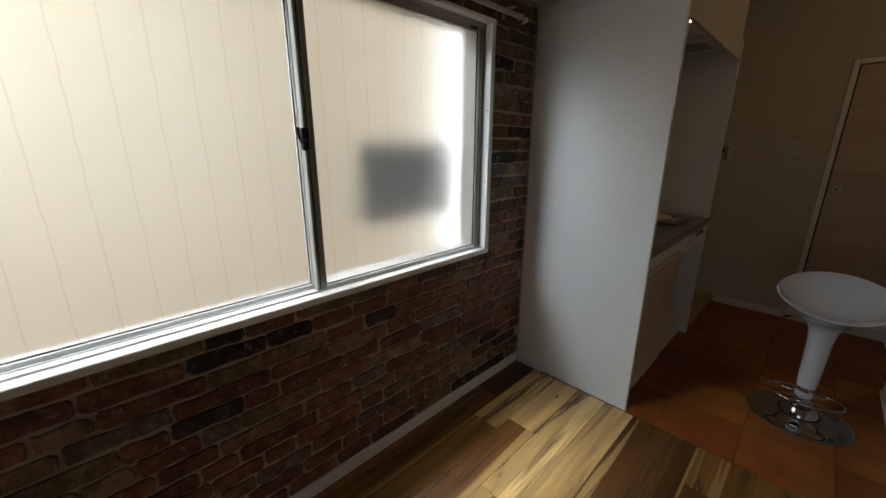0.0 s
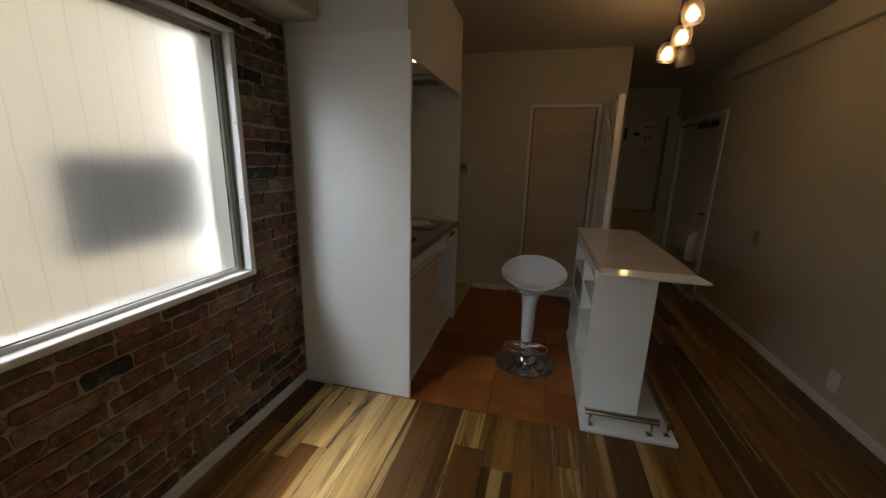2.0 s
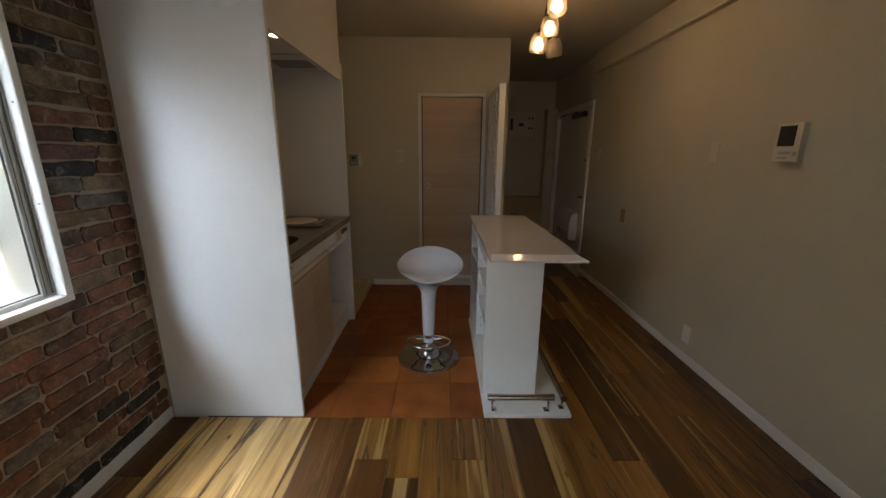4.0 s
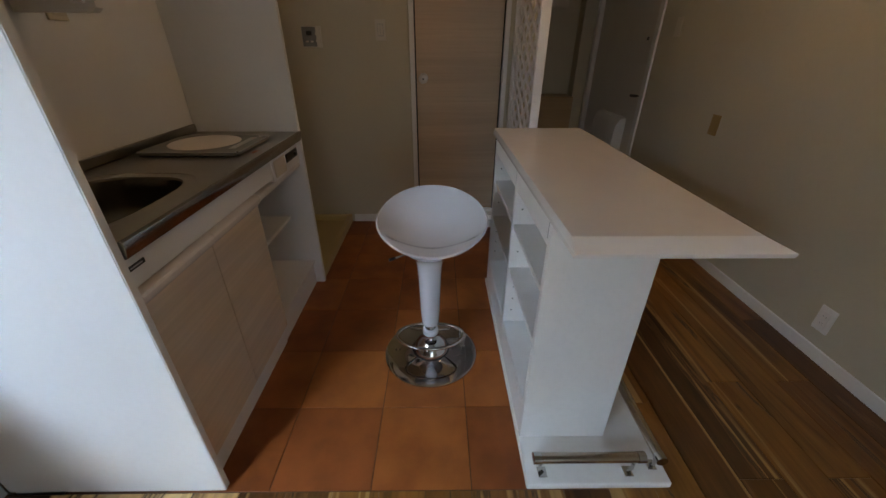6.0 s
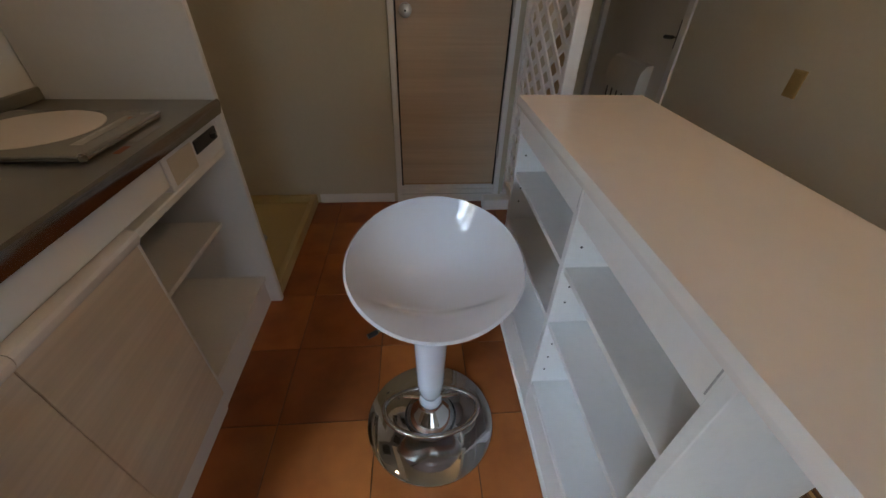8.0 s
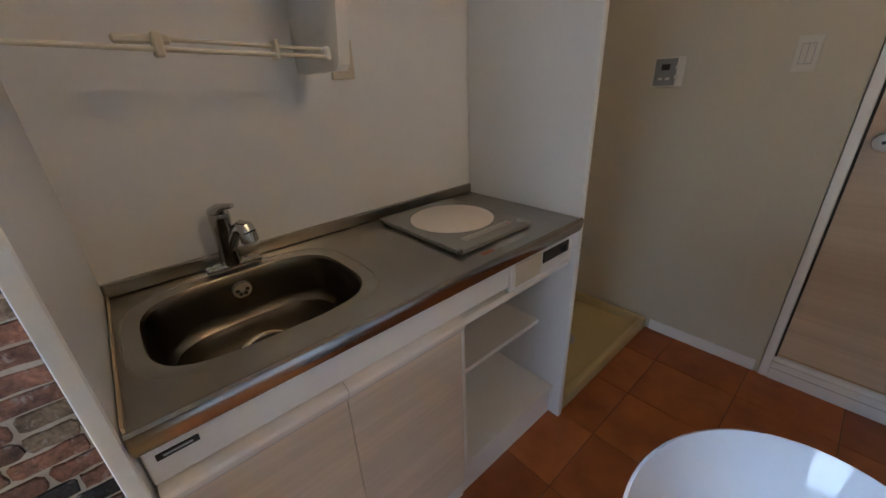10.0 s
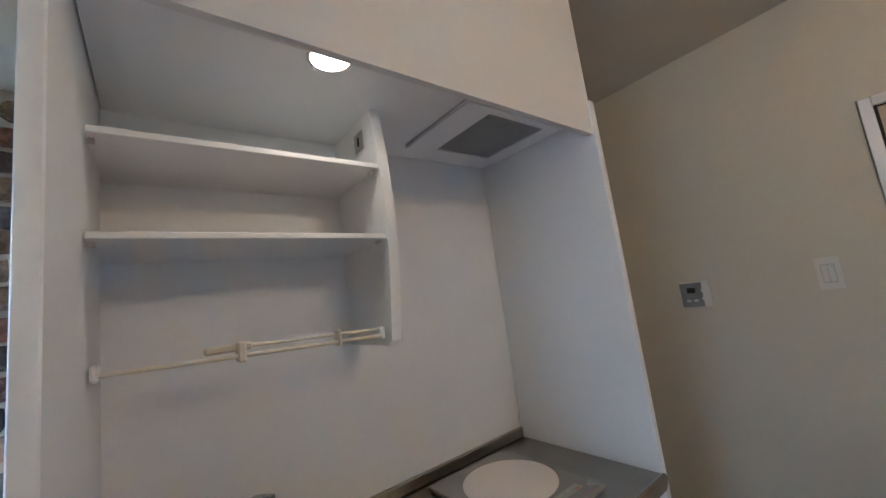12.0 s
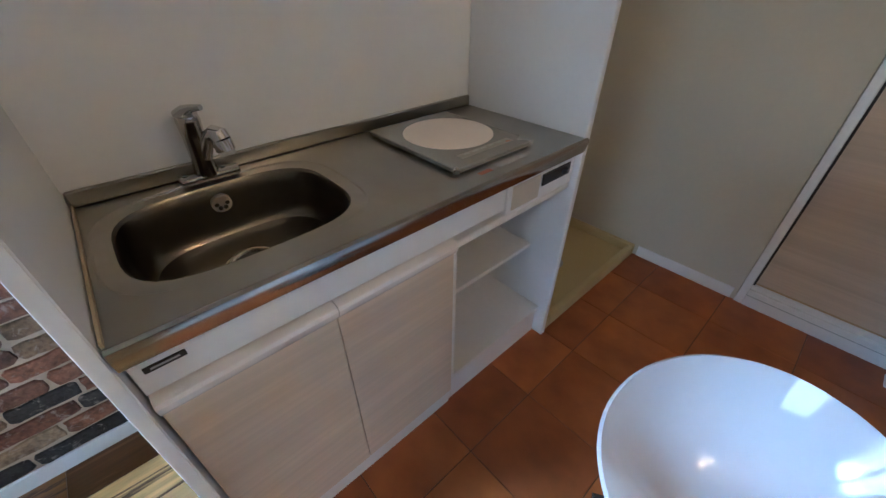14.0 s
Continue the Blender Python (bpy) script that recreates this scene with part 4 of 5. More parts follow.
wall_plate("light_switch", "cream light switch plate on the papered wall", "switch", "y", 0.134, 1.325, 0.068, 0.118, SWITCH,
           [("recess", 0.0, 0.0, 0.038, 0.068, 0.001, GREYPL), ("rocker", -0.0088, 0.0, 0.0155, 0.062, 0.003, SWITCH), ("rocker", 0.0088, 0.0, 0.0155, 0.062, 0.003, SWITCH), ("lamp_dot", 0.012, 0.024, 0.004, 0.008, 0.0036, GREYPL)])
wall_plate("bath_control", "white bath heater remote control with a small dark display", "control panel", "y", -0.307, 1.286, 0.124, 0.120, SWITCH,
           [("display", -0.014, 0.020, 0.034, 0.024, 0.002, BLACK), ("face", -0.014, 0.0, 0.088, 0.108, 0.0012, FACE), ("button", -0.030, -0.026, 0.018, 0.010, 0.003, SWITCH), ("button", 0.0, -0.026, 0.018, 0.010, 0.003, SWITCH),
            ("button", 0.032, -0.020, 0.014, 0.014, 0.003, SWITCH), ("button", 0.032, 0.018, 0.014, 0.014, 0.003, SWITCH)])
wall_plate("intercom", "white video intercom with a black screen on the wall", "intercom", "x", 2.205, 1.410, 0.138, 0.175, PLASTIC,
           [("screen", 0.006, 0.030, 0.088, 0.092, 0.003, BLACK), ("speaker", 0.006, -0.045, 0.07, 0.012, 0.002, GREYPL), ("button", -0.05, -0.05, 0.02, 0.02, 0.003, GREYPL), ("button", 0.014, -0.068, 0.05, 0.010, 0.003, GREYPL)], 0.028)
wall_plate("light_switch", "cream wall switch plate beside the intercom", "switch", "x", 2.706, 1.372, 0.070, 0.118, PLASTIC,
           [("rocker", 0.0, 0.0, 0.036, 0.066, 0.003, PLASTIC)])
wall_plate("light_switch", "narrow cream switch plate near the front door", "switch", "x", 4.42, 1.36, 0.070, 0.118, PLASTIC,
           [("rocker", 0.0, 0.0, 0.036, 0.066, 0.003, PLASTIC)])
wall_plate("blank_plate", "yellowed plastic blank plate at counter height", "wall plate", "x", 3.745, 0.818, 0.070, 0.118, YELLOWED,
           [("cover", 0.0, 0.0, 0.05, 0.09, 0.002, YELLOWED)])
wall_plate("socket", "white double wall socket above the skirting", "socket", "x", 2.665, 0.192, 0.070, 0.118, WHITE,
           [("insert", 0.0, 0.0, 0.036, 0.078, 0.003, WHITE), ("slot", -0.006, 0.018, 0.0025, 0.010, 0.0036, DARKHOLE), ("slot", 0.006, 0.018, 0.0025, 0.010, 0.0036, DARKHOLE),
            ("slot", -0.006, -0.018, 0.0025, 0.010, 0.0036, DARKHOLE), ("slot", 0.006, -0.018, 0.0025, 0.010, 0.0036, DARKHOLE)])


def niche_socket():
    s = thing("socket", (NICHE_X, 2.776, 1.355), "beige wall socket half hidden beside the wall shelf", "socket")
    part("plate", boxed(NICHE_X, NICHE_X + 0.009, 2.735, 2.804, 1.304, 1.404, bevel=0.002), PLASTIC, s)
    part("insert", boxed(NICHE_X + 0.009, NICHE_X + 0.012, 2.751, 2.789, 1.318, 1.390, bevel=0.001), PLASTIC, s)
    for z in (1.333, 1.373):
        for y in (2.765, 2.776):
            part("slot", boxed(NICHE_X + 0.012, NICHE_X + 0.0126, y - 0.0012, y + 0.0012, z - 0.005, z + 0.005), DARKHOLE, s)


niche_socket()

# ---- lattice screen ----


def lattice_screen():
    s = thing("lattice_screen", (1.0, 3.8, 0.0), "white wooden lattice screen standing behind the bar counter", "screen")
    xa, y0, y1, z1 = 1.0, 3.462, 4.135, 1.878
    part("post", boxed(xa - 0.018, xa + 0.030, y0, y0 + 0.035, 0.0, z1, bevel=0.003), WHITE, s)
    part("post", boxed(xa - 0.018, xa + 0.018, y1 - 0.035, y1, 0.0, z1, bevel=0.003), WHITE, s)
    part("rail", boxed(xa - 0.018, xa + 0.018, y0 + 0.035, y1 - 0.035, z1 - 0.016, z1, bevel=0.003), WHITE, s)
    part("rail", boxed(xa - 0.018, xa + 0.018, y0 + 0.035, y1 - 0.035, 0.12, 0.155, bevel=0.003), WHITE, s)
    part("foot", boxed(0.845, 1.10, 4.020, 4.100, 0.0, 0.072, bevel=0.004), WHITE, s, "low white foot block")
    a0, a1, b0, b1 = y0 + 0.035, y1 - 0.035, 0.155, z1 - 0.016
    slope, step = 0.62, 0.098
    for side, x in ((1, xa - 0.008), (-1, xa + 0.001)):
        c = b0 - slope * (a1 - a0) - step
        while c < b1 + slope * (a1 - a0):
            # a slat along z = c + side * slope * (y - a0), cut to the frame
            ys = [a0, a1]
            zs = [c + side * slope * (v - a0) + (slope * (a1 - a0) if side < 0 else 0) for v in ys]
            lo, hi = 0.0, 1.0
            dz = zs[1] - zs[0]
            t0, t1 = sorted(((b0 - zs[0]) / dz, (b1 - zs[0]) / dz))
            lo, hi = max(lo, t0), min(hi, t1)
            if hi - lo > 0.06:
                p = Vector((x, a0 + lo * (a1 - a0), zs[0] + lo * dz))
                q = Vector((x, a0 + hi * (a1 - a0), zs[0] + hi * dz))
                d = (q - p).normalized()
                nrm = Vector((0, -d.z, d.y)) * 0.013
                bm = bmesh.new()
                f = [bm.verts.new(v) for v in (p + nrm, q + nrm, q - nrm, p - nrm)]
                g = [bm.verts.new(v.co + Vector((0.008, 0, 0))) for v in f]
                bm.faces.new(f)
                bm.faces.new(list(reversed(g)))
                for i in range(4):
                    bm.faces.new((f[i], g[i], g[(i + 1) % 4], f[(i + 1) % 4]))
                part("slat", bm, WHITE, s, "", False)
            c += step


lattice_screen()

# ---- bar counter ----


def bar_counter():
    b = thing("bar_counter", (1.0, 2.7, 0.0), "white painted bar counter with open shelves and steel foot rails", "counter")
    x0, x1, y0, y1 = 0.782, 1.080, 2.24, 3.250
    # top with a wide sloping edge
    bm = bmesh.new()
    X0, X1, Y0, Y1, zt, zl, zb = 0.776, 1.236, 2.058, 3.285, 0.887, 0.868, 0.857
    rows = [[bm.verts.new(v) for v in ((X0 + e * 0.1, Y0 + f, z), (X1 - e, Y0 + f, z), (X1 - e, Y1 - g, z), (X0 - 0.006 + e * 0.1, Y1 - g, z))] for e, f, g, z in ((0.044, 0.046, 0.004, zt), (0.0, 0.0, 0.0, zl), (0.002, 0.003, 0.002, zb))]
    bm.faces.new(rows[0])
    for r, q in zip(rows, rows[1:]):
        for i in range(4):
            bm.faces.new((r[i], q[i], q[(i + 1) % 4], r[(i + 1) % 4]))
    bm.faces.new(list(reversed(rows[-1])))
    part("countertop", bm, GLOSS, b, "glossy cream-white lacquered top with sloping edge", False)
    part("base_plate", boxed(0.776, 1.238, 2.074, 3.275, 0.0, 0.024, bevel=0.004), WHITE, b)
    part("end_panel", boxed(x0, x1, y0, y0 + 0.022, 0.024, 0.857, bevel=0.0015), WHITE, b)
    part("end_panel", boxed(x0, x1, y1 - 0.022, y1, 0.024, 0.857, bevel=0.0015), WHITE, b)
    part("back_panel", boxed(0.915, x1, y0 + 0.022, y1 - 0.022, 0.024, 0.8565), WHITE, b)
    part("divider", boxed(x0, 0.915, 2.700, 2.720, 0.024, 0.857, bevel=0.001), WHITE, b)
    for a, c in ((y0 + 0.022, 2.700), (2.720, y1 - 0.022)):
        part("top_rail", boxed(x0 + 0.003, x0 + 0.020, a, c, 0.778, 0.8565), WHITE, b)
        part("kick_board", boxed(x0 + 0.002, x0 + 0.018, a, c, 0.024, 0.152), WHITE, b)
        for z in (0.168, 0.446, 0.640):
            part("shelf", boxed(x0 + 0.004, 0.915, a, c, z - 0.016, z, bevel=0.001), WHITE, b)
        for yy, d in ((a, 1), (c, -1)):
            for z in (0.23, 0.29, 0.35, 0.52, 0.575, 0.70):
                part("pin_hole", tube(bmesh.new(), [(0.814, yy - 0.001 * d, z), (0.814, yy + 0.0008 * d, z)], 0.0032, 8), DARKHOLE, b)
    for y in (2.266, 2.71):
        part("joint_mark", boxed(x0 - 0.0006, x0 + 0.001, y - 0.001, y + 0.001, 0.80, 0.852), GREYPL, b)

    def rail(p, q, along):
        r = part("foot_rail", tube(bmesh.new(), [p, q], 0.0165, 20), PIPE, b, "polished stainless steel foot rail")
        for e, sgn in ((Vector(p), 1), (Vector(q), -1)):
            d = along * 0.010 * sgn
            c = e + along * 0.035 * sgn
            part("collar", tube(bmesh.new(), [e - along * 0.002 * sgn, e + along * 0.022 * sgn], 0.0182, 20), CHROME, r)
            part("bracket", tube(bmesh.new(), [c + Vector((0, 0, -0.012)), c + Vector((0, 0, -0.03)) - d, Vector((c.x, c.y, 0.045)) - d, Vector((c.x, c.y, 0.026))], 0.006, 10), CHROME, r)
            part("foot_plate", boxed(c.x - 0.014, c.x + 0.014, c.y - 0.017, c.y + 0.017, 0.0242, 0.0285, bevel=0.001), CHROME, r)
            part("screw", lathe(bmesh.new(), (c.x + 0.008, c.y + 0.010, 0.0285), [(0.003, 0), (0.002, 0.0015)], 8), NICKEL, r)

    rail((0.797, 2.114, 0.100), (1.146, 2.114, 0.100), Vector((1, 0, 0)))
    rail((1.196, 2.100, 0.100), (1.196, 3.235, 0.100), Vector((0, 1, 0)))


bar_counter()

# ---- bar stool ----


def bar_stool():
    cx, cy = 0.462, 2.682
    s = thing("bar_stool", (cx, cy, 0.0), "white glossy plastic bar stool with a round chrome foot", "stool")
    part("foot", lathe(bmesh.new(), (cx, cy, 0.0), [(0.203, 0.0), (0.207, 0.003), (0.206, 0.008), (0.195, 0.012), (0.15, 0.018), (0.085, 0.026), (0.080, 0.030), (0.076, 0.045), (0.058, 0.075), (0.038, 0.098), (0.030, 0.112), (0.030, 0.118)], 56), CHROME, s, "polished chrome round foot")
    part("foot_seam", lathe(bmesh.new(), (cx, cy, 0.0), [(0.0835, 0.0265), (0.0845, 0.031), (0.0815, 0.033), (0.079, 0.031)], 48, False), DARKHOLE, s)
    part("bushing", lathe(bmesh.new(), (cx, cy, 0.0), [(0.026, 0.117), (0.034, 0.122), (0.037, 0.133), (0.034, 0.144), (0.026, 0.149)], 28), ABS, s, "white plastic bushing")
    part("piston", lathe(bmesh.new(), (cx, cy, 0.0), [(0.024, 0.147), (0.024, 0.172), (0.029, 0.174), (0.029, 0.184)], 28), CHROME, s)
    n = 40
    pts = []
    for i in range(n):
        a = 2 * math.pi * i / n
        pts.append((cx + 0.142 * math.cos(a), cy - 0.035 + 0.088 * math.sin(a) * (1.0 if math.sin(a) < 0 else 0.75), 0.140 + 0.004 * math.sin(a)))
    ring_ = part("foot_ring", tube(bmesh.new(), pts, 0.0075, 12, True), CHROME, s, "chrome foot ring")
    part("arm", tube(bmesh.new(), [(cx - 0.03, cy, 0.136), (cx - 0.085, cy + 0.006, 0.138)], 0.006, 10), CHROME, ring_)
    part("arm", tube(bmesh.new(), [(cx + 0.03, cy, 0.136), (cx + 0.085, cy + 0.006, 0.138)], 0.006, 10), CHROME, ring_)
    part("column", lathe(bmesh.new(), (cx, cy, 0.0), [(0.036, 0.178), (0.038, 0.182), (0.041, 0.24), (0.044, 0.34), (0.0475, 0.43), (0.052, 0.475), (0.060, 0.500), (0.074, 0.520), (0.092, 0.538)], 40), ABS, s)
    # scooped seat: high back, low front lip
    bm = bmesh.new()
    n, m = 64, 20
    sx, sy = cx + 0.012, cy + 0.024

    def rim(a):
        c, t = math.cos(a), math.sin(a)
        back = (t + 1) / 2
        z = 0.613 + 0.114 * back ** 1.2 - 0.018 * max(0.0, -t) ** 3
        return Vector((sx + 0.208 * c, sy + (0.198 if t > 0 else 0.180) * t, z))

    def surf(a, f, off):
        r = rim(a)
        low = 0.562
        t = math.sin(a)
        curve = f ** (2.6 + 0.6 * t)
        # the front is a flat apron that drops into the bowl over a straight soft crease
        s_ = min(max((-t * f - 0.30) / 0.30, 0.0), 1.0)
        s_ = s_ * s_ * (3 - 2 * s_)
        apron = 1 - 0.30 * (1 - f) / 0.5
        curve = curve * (1 - s_) + apron * s_
        p = Vector((sx + (r.x - sx) * f, sy + (r.y - sy) * f, low + (r.z - low) * curve))
        return p + Vector((0, 0, off))

    top = [[bm.verts.new(surf(2 * math.pi * i / n, max(j / m, 0.02), 0.0)) for i in range(n)] for j in range(m + 1)]
    lip = [bm.verts.new(rim(2 * math.pi * i / n) + Vector((0.006 * math.cos(2 * math.pi * i / n), 0.006 * math.sin(2 * math.pi * i / n), -0.004))) for i in range(n)]
    bot = []
    for j in range(m, -1, -1):
        f = max(j / m, 0.25)
        row = []
        for i in range(n):
            a = 2 * math.pi * i / n
            p = surf(a, f, -0.012)
            p.z -= 0.030 * (1 - f)
            row.append(bm.verts.new(p))
        bot.append(row)
        if f == 0.25:
            break
    for r, q in zip(top, top[1:]):
        bridge(bm, r, q)
    bm.faces.new(top[0])
    bridge(bm, top[-1], lip)
    bridge(bm, lip, bot[0])
    for r, q in zip(bot, bot[1:]):
        bridge(bm, r, q)
    bm.faces.new(bot[-1])
    part("seat", bm, ABS, s, "glossy scooped white seat")
    lev = part("lever", tube(bmesh.new(), [(cx - 0.03, cy - 0.02, 0.555), (cx - 0.09, cy - 0.06, 0.55), (cx - 0.13, cy - 0.085, 0.548)], 0.004, 8), CHROME, s, "chrome height lever")
    part("lever_end", tube(bmesh.new(), [(cx - 0.125, cy - 0.082, 0.5485), (cx - 0.145, cy - 0.095, 0.5478)], 0.006, 8), BLACK, lev)


bar_stool()

# ---- ceiling light ----


def ceiling_light():
    bx, by = 1.19, 2.93
    L = thing("ceiling_light", (bx, by, CEIL_Z), "dark ceiling spotlight with four glass shades and warm bulbs", "lamp")
    part("canopy", lathe(bmesh.new(), (bx, by, CEIL_Z - 0.0005), [(0.0, -0.034), (0.070, -0.034), (0.088, -0.028), (0.092, -0.012), (0.092, 0.0)], 40, False), BLACK, L, "round black canopy")
    part("chrome_dome", lathe(bmesh.new(), (bx, by, CEIL_Z - 0.034), [(0.0, -0.045), (0.03, -0.042), (0.05, -0.028), (0.058, 0.0)], 32, False), NICKEL, L)
    for i, (x, y, z, tx, ty, lit) in enumerate(((1.205, 2.84, 2.205, 0.10, -0.25, True), (1.215, 3.00, 2.135, 0.05, 0.25, True), (1.182, 3.13, 2.075, -0.12, 0.1, True), (1.30, 3.19, 2.06, 0.2, 0.15, False))):
        axis = Vector((tx, ty, -1)).normalized()
        turn = (-axis).to_track_quat("Z", "Y").to_matrix().to_4x4()
        at = Matrix.Translation((x, y, z)) @ turn
        sh = bmesh.new()
        lathe(sh, (0, 0, 0), [(0.018, 0.062), (0.030, 0.056), (0.046, 0.035), (0.055, 0.0), (0.054, -0.045), (0.048, -0.062), (0.046, -0.062), (0.052, -0.045), (0.053, 0.0), (0.044, 0.034), (0.028, 0.054)], 28, False)
        sh.transform(at)
        shade = part("shade", sh, AMBER, L, "cloudy cream glass jar shade")
        shade.visible_shadow = False
        sock = bmesh.new()
        lathe(sock, (0, 0, 0), [(0.014, 0.020), (0.024, 0.022), (0.036, 0.046), (0.034, 0.060), (0.020, 0.070), (0.014, 0.084)], 20)
        sock.transform(at)
        part("socket", sock, BLACK, shade)
        bulb = bmesh.new()
        lathe(bulb, (0, 0, 0), [(0.012, 0.022), (0.018, 0.010), (0.031, -0.012), (0.032, -0.028), (0.022, -0.046), (0.0, -0.052)], 20, False)
        bulb.transform(at)
        part("bulb", bulb, BULB if lit else GLASS, shade, "glowing warm bulb" if lit else "unlit bulb")
        top_ = at @ Vector((0, 0, 0.08))
        mid = Vector(((top_.x + bx) / 2, (top_.y + by) / 2, min(CEIL_Z - 0.05, top_.z + 0.05)))
        start = Vector((bx + 0.5 * (top_.x - bx) * 0.6, by + (top_.y - by) * 0.25, CEIL_Z - 0.05))
        part("arm", tube(bmesh.new(), [start, mid, top_], 0.007, 10), BLACK, L)


ceiling_light()

# ---- entrance ----


def front_door():
    y0, y1, z0, z1 = FDOOR
    X = RIGHT_X + 0.03
    d = part("door_2", boxed(X, X + 0.04, y0 + 0.035, y1 - 0.035, z0 + 0.01, z1 - 0.016, bevel=0.002), STEELDOOR)
    tagged(d, "closed grey painted steel front door with a mailbox", "door", "", "structure")
    for a, b in ((y0 - 0.035, y0 + 0.03), (y1 - 0.03, y1 + 0.035)):
        part("door_frame", boxed(RIGHT_X - 0.014, RIGHT_X + 0.10, a, b, z0, z1 + 0.03, bevel=0.003), WHITE, d)
    part("door_frame", boxed(RIGHT_X - 0.014, RIGHT_X + 0.10, y0 + 0.03, y1 - 0.03, z1 - 0.03, z1 + 0.03, bevel=0.003), WHITE, d, "painted steel door frame")
    c = part("door_closer", boxed(X - 0.06, X - 0.001, 4.92, 5.32, 1.785, 1.84, bevel=0.006), BLACK, d, "dark door closer with a folding arm")
    part("closer_arm", tube(bmesh.new(), [(X - 0.065, 5.1, 1.845), (X - 0.10, 5.5, 1.845), (X - 0.03, 5.9, 1.85)], 0.012, 8), BLACK, c)
    part("peephole", tube(bmesh.new(), [(X, 4.88, 1.295), (X - 0.008, 4.88, 1.295)], 0.014, 14), BLACK, d)
    h = part("door_handle", boxed(X - 0.012, X - 0.001, 4.745, 4.79, 0.80, 0.97, bevel=0.003), BLACK, d, "dark lever handle on an upright plate")
    part("lever", tube(bmesh.new(), [(X - 0.012, 4.77, 0.87), (X - 0.05, 4.77, 0.87), (X - 0.055, 4.85, 0.865)], 0.012, 12), BLACK, h)
    bm = bmesh.new()
    prof = [(X, 0.66), (X - 0.05, 0.65), (X - 0.085, 0.60), (X - 0.095, 0.45), (X - 0.09, 0.32), (X, 0.31)]
    rows = [[bm.verts.new((x, y, z)) for x, z in prof] for y in (4.95, 5.48)]
    for i in range(len(prof)):
        j = (i + 1) % len(prof)
        bm.faces.new((rows[0][i], rows[0][j], rows[1][j], rows[1][i]))
    bm.faces.new(rows[0])
    bm.faces.new(list(reversed(rows[1])))
    box_ = part("mailbox", bm, STEELDOOR, d, "bowed white plastic mailbox")
    for i in range(5):
        part("slot", boxed(X - 0.0955, X - 0.092, 5.02 + 0.09 * i, 5.04 + 0.09 * i, 0.34, 0.42), DARKHOLE, box_)


front_door()


def entrance_things():
    b = thing("fuse_box", (1.74, 6.2, 1.6), "white fuse box with black breakers on the wall", "fuse box")
    part("case", boxed(1.52, 1.90, 6.13, 6.199, 1.60, 1.955, bevel=0.006), PLASTIC, b)
    part("main_breaker", boxed(1.535, 1.575, 6.118, 6.13, 1.70, 1.86, bevel=0.002), BLACK, b)
    part("breaker", boxed(1.66, 1.73, 6.118, 6.13, 1.755, 1.80, bevel=0.002), BLACK, b)
    for x in (1.80, 1.85):
        for z in (1.71, 1.85):
            part("breaker", boxed(x, x + 0.022, 6.118, 6.13, z, z + 0.035, bevel=0.002), BLACK, b)
    c = thing("shoe_cabinet", (1.66, 6.05, -0.09), "tan wooden shoe cabinet against the entrance wall", "cabinet")
    part("body", boxed(1.20, 2.03, 5.92, 6.199, -0.09, 0.735, bevel=0.002), SHOEWOOD, c)
    for x0, x1, kx in ((1.205, 1.612, 1.585), (1.618, 2.025, 1.645)):
        dr = part("door", boxed(x0, x1, 5.902, 5.92, -0.03, 0.72, bevel=0.002), SHOEWOOD, c)
        part("knob", tube(bmesh.new(), [(kx, 5.902, 0.50), (kx, 5.88, 0.50)], 0.014, 12), BLACK, dr)
    structure("trim", boxed(1.165, 2.19, 6.165, 6.2, 1.99, 2.02), WALL, "thin ledge across the entrance wall", "trim")
    structure("pipe_casing", boxed(2.05, 2.19, 6.03, 6.2, -0.09, 1.99), WALL, "boxed pipe casing in the entrance corner", "casing")


entrance_things()

# ---- pieces: tiles, planks, bricks ----


def slab_mesh(name, w, l, material, chamfer, depth):
    """A flat piece, origin at its middle, with chamfered top edges."""
    bm = bmesh.new()
    a, b = w / 2, l / 2
    rows = [[bm.verts.new((sx * (a - e), sy * (b - e), z)) for sx, sy in ((-1, -1), (1, -1), (1, 1), (-1, 1))] for e, z in ((0.0, -depth), (0.0, -chamfer), (chamfer, 0.0))]
    for r, q in zip(rows, rows[1:]):
        bridge(bm, r, q)
    bm.faces.new(rows[-1])
    return mesh_of(name, bm, material, False)


def piece(name, me, at, parent):
    ob = new(name, me)
    ob.location = at
    ob.parent = parent
    return ob


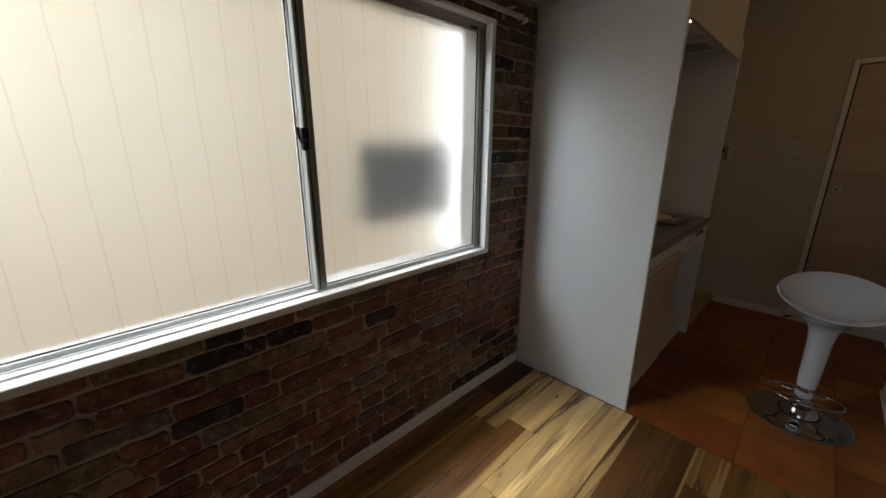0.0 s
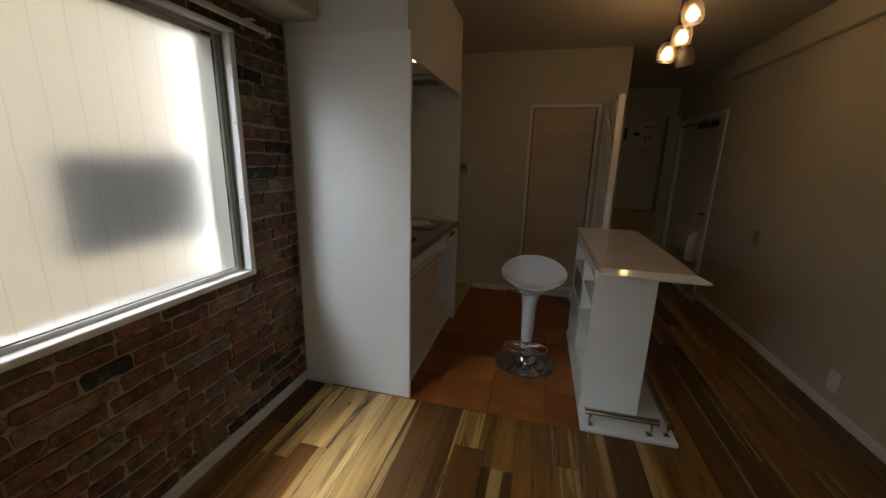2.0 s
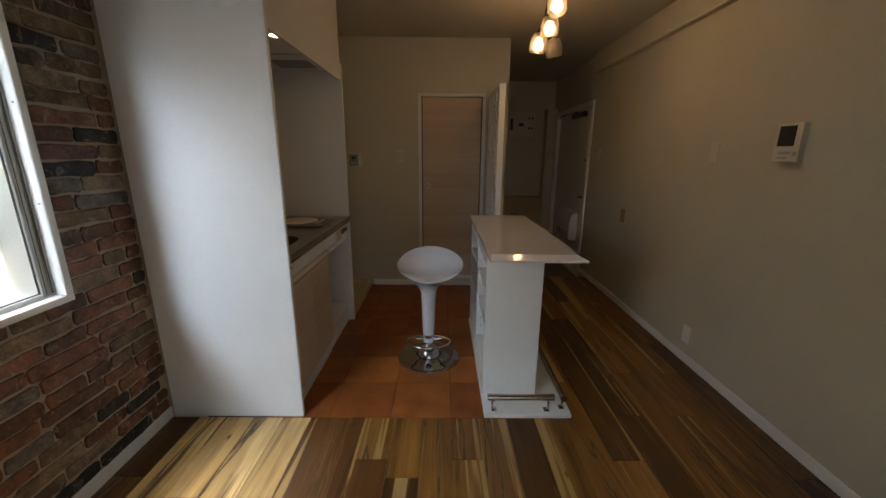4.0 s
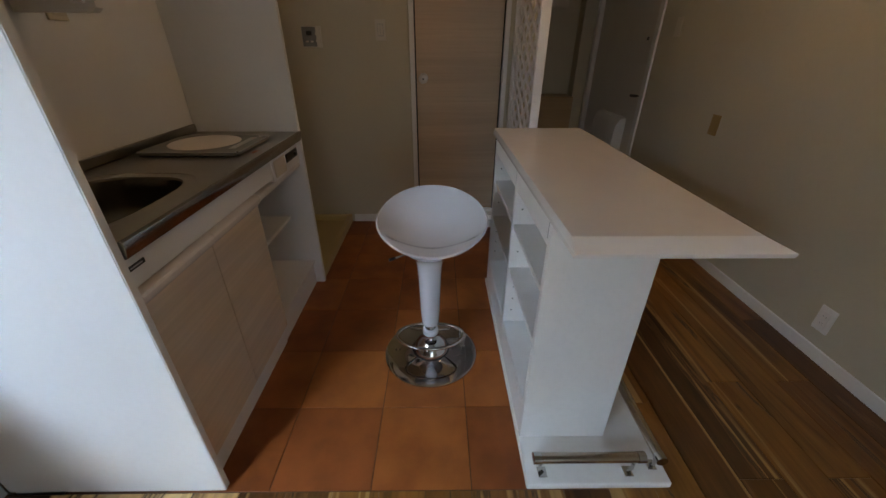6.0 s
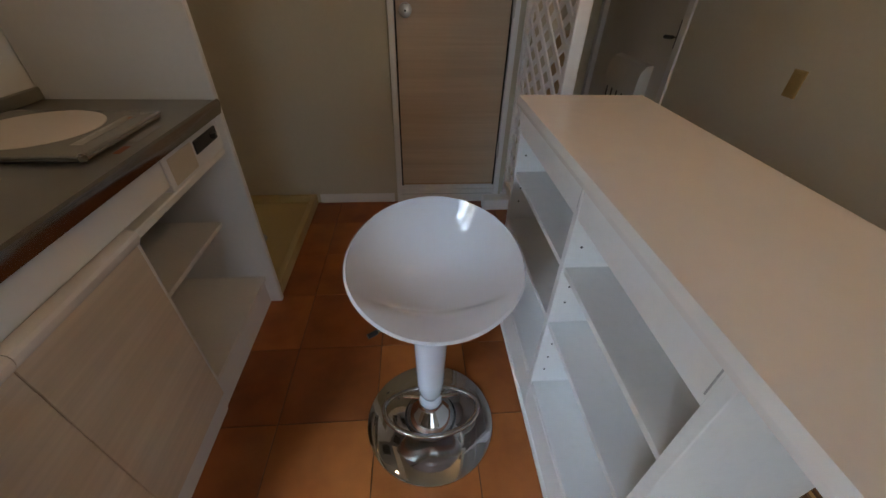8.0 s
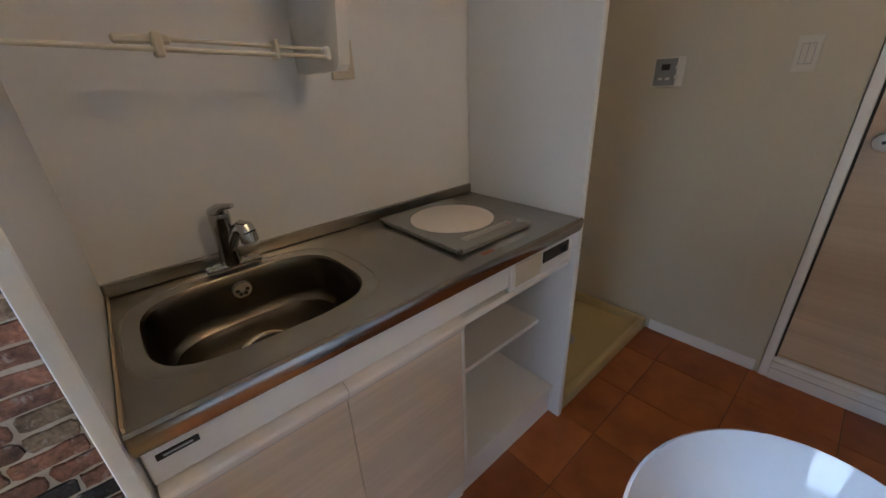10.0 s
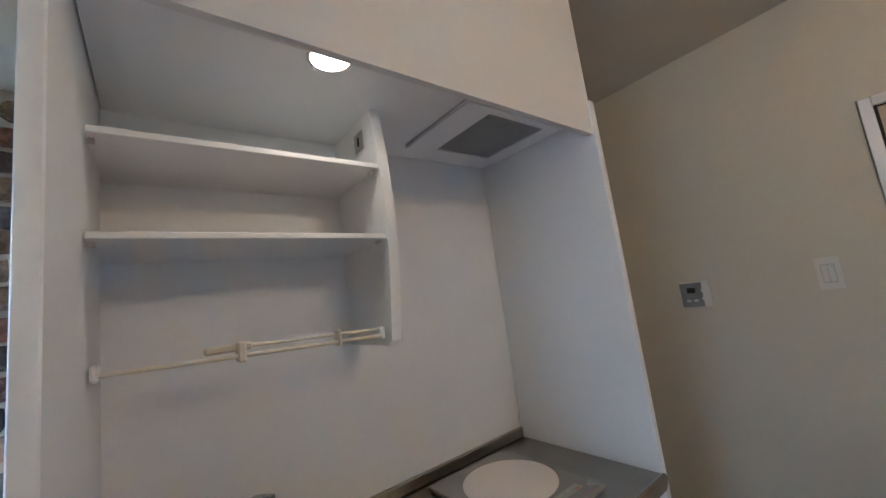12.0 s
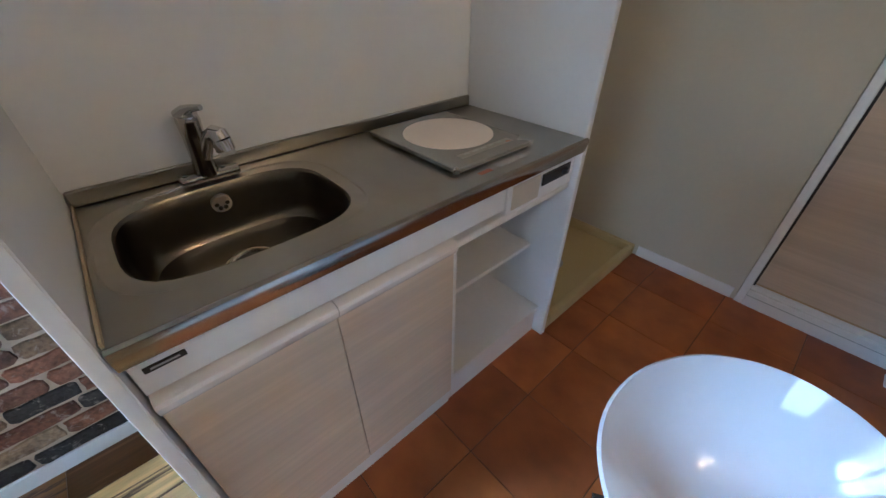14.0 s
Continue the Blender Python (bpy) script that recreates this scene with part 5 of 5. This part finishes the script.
def wood_floor():
    base = structure("floor", box(box(bmesh.new(), -1.0, RIGHT_X + 0.05, REAR_Y - 0.05, 2.074, -0.12, -0.006), 1.0, RIGHT_X + 0.05, 2.074, 4.44, -0.12, -0.006), UNDER, "floor of printed hardwood planks in mixed brown tones", "floor", False)
    rnd = random.Random(7)
    cache, w, gap = {}, 0.1465, 0.0012
    x = -0.864
    while x < RIGHT_X - 0.02:
        xa, xb = x, min(x + w, RIGHT_X)
        zones = [(xa, xb, REAR_Y, 4.43)] if xa >= 1.0 else [(xa, xb, REAR_Y, 2.074)]
        if xa < 1.0 < xb:
            zones.append((1.0, xb, 2.0745, 4.43))
        for za, zb, y0, y1 in zones:
            y = y0 - rnd.choice((0.0, 0.2, 0.4, 0.6, 0.8))
            while y < y1 - 0.01:
                l = rnd.choice((0.9, 1.2))
                a, b = max(y, y0), min(y + l, y1)
                if b - a > 0.02:
                    # Sapwood at random, and by the side panel, where window light is coloured in.
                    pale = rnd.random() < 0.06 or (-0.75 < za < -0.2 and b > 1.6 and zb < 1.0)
                    key = (round(zb - za, 4), round(b - a, 4), pale)
                    if key not in cache:
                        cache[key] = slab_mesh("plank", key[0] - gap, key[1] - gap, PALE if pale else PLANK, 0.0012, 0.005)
                    piece("plank", cache[key], ((za + zb) / 2, (a + b) / 2, 0.0), base)
                y += l
        x += w


def tile_floor():
    base = structure("tile_floor", boxed(NICHE_X, 1.0, 2.075, BACK_Y + 0.01, -0.12, -0.003), GROUT, "floor of square terracotta tiles in the kitchen", "floor", False)
    xs = [-0.362, -0.040, 0.281, 0.602, 0.923, 1.0]
    ys = [2.075, 2.385, 2.692, 2.998, 3.300, 3.602, 3.904, BACK_Y]
    cache = {}
    for a, b in zip(xs, xs[1:]):
        for c, d in zip(ys, ys[1:]):
            key = (round(b - a, 4), round(d - c, 4))
            if key not in cache:
                cache[key] = slab_mesh("tile", key[0] - 0.0034, key[1] - 0.0034, TILE, 0.0006, 0.004)
            piece("tile", cache[key], ((a + b) / 2, (c + d) / 2, 0.0005), base)


def brick_mesh(l, h, seed, bm=None, at=(0, 0, 0)):
    """One old brick face, wavy in outline with rounded shoulders, standing proud along +x."""
    r = random.Random(seed)
    own = bm is None
    bm = bm or bmesh.new()
    pts = []
    c = min(0.20 * h / l, 0.2) * 2
    for u, v in ((-1, -0.55), (-1 + 0.3 * c, -0.86), (-1 + c, -1), (-0.45, -1.0), (0.05, -0.97), (0.5, -1.0), (1 - c, -1), (1 - 0.3 * c, -0.86), (1, -0.55), (1, 0.55), (1 - 0.3 * c, 0.86), (1 - c, 1), (0.45, 1.0), (0.0, 0.97), (-0.5, 1.0), (-1 + c, 1), (-1 + 0.3 * c, 0.86), (-1, 0.55)):
        pts.append((u * l / 2 + r.uniform(-0.004, 0.003), v * h / 2 + r.uniform(-0.0040, 0.0040)))
    o = Vector(at)
    rows = [[bm.verts.new(o + Vector((x, y * k, z * k2))) for y, z in pts] for x, k, k2 in ((0.0, 1.0, 1.0), (0.005, 0.988, 0.96), (0.007, 0.97, 0.90))]
    for a, b in zip(rows, rows[1:]):
        bridge(bm, a, b)
    bm.faces.new(rows[-1])
    return mesh_of("brick", bm, BRICK, False) if own else bm


def brick_wall():
    host = bpy.data.objects["wall_left"]
    rnd = random.Random(23)
    lengths = (0.105, 0.155, 0.195, 0.220, 0.245, 0.270)
    pool = {l: [brick_mesh(l, 0.0540, 100 * i + k) for k in range(4)] for i, l in enumerate(lengths)}
    rest = bmesh.new()
    count = 0
    pitch = 0.0626
    y0w, y1w, z0w, z1w = WIN[0] - 0.03, WIN[1] + 0.03, WIN[2] - 0.028, WIN[3] + 0.018
    for row in range(32):
        z = 0.062 + pitch * (row + 0.5)
        if z > 2.02:
            break
        y = REAR_Y + rnd.uniform(0, 0.15)
        while y < 2.07:
            l = rnd.choice(lengths[1:] if rnd.random() < 0.85 else lengths[:1])
            a, b = y, y + l
            y += l + rnd.uniform(0.005, 0.011)
            if z - 0.02 < z1w and z + 0.02 > z0w and b > y0w and a < y1w:
                if a < y0w - 0.07:
                    b = y0w - 0.004
                elif b > y1w + 0.05:
                    a = y1w + 0.006
                else:
                    continue
            b = min(b, 2.072)
            if b - a < 0.03:
                continue
            fit_l = min(lengths, key=lambda v: abs(v - (b - a)))
            at = (LEFT_X, (a + b) / 2, z + rnd.uniform(-0.003, 0.003))
            if (b > -0.35 and count < 300):
                if abs(fit_l - (b - a)) > 0.016:
                    me = brick_mesh(b - a, 0.0540, 5000 + count)
                else:
                    me = pool[fit_l][rnd.randrange(4)]
                piece("brick", me, at, host)
                count += 1
            else:
                brick_mesh(b - a, 0.0540, 9000 + row * 40 + int(y * 10), rest, at)
    ob = part("brickwork", rest, BRICKS, host, "", False)
    ob["kind"] = "stuff"


wood_floor()
tile_floor()
brick_wall()
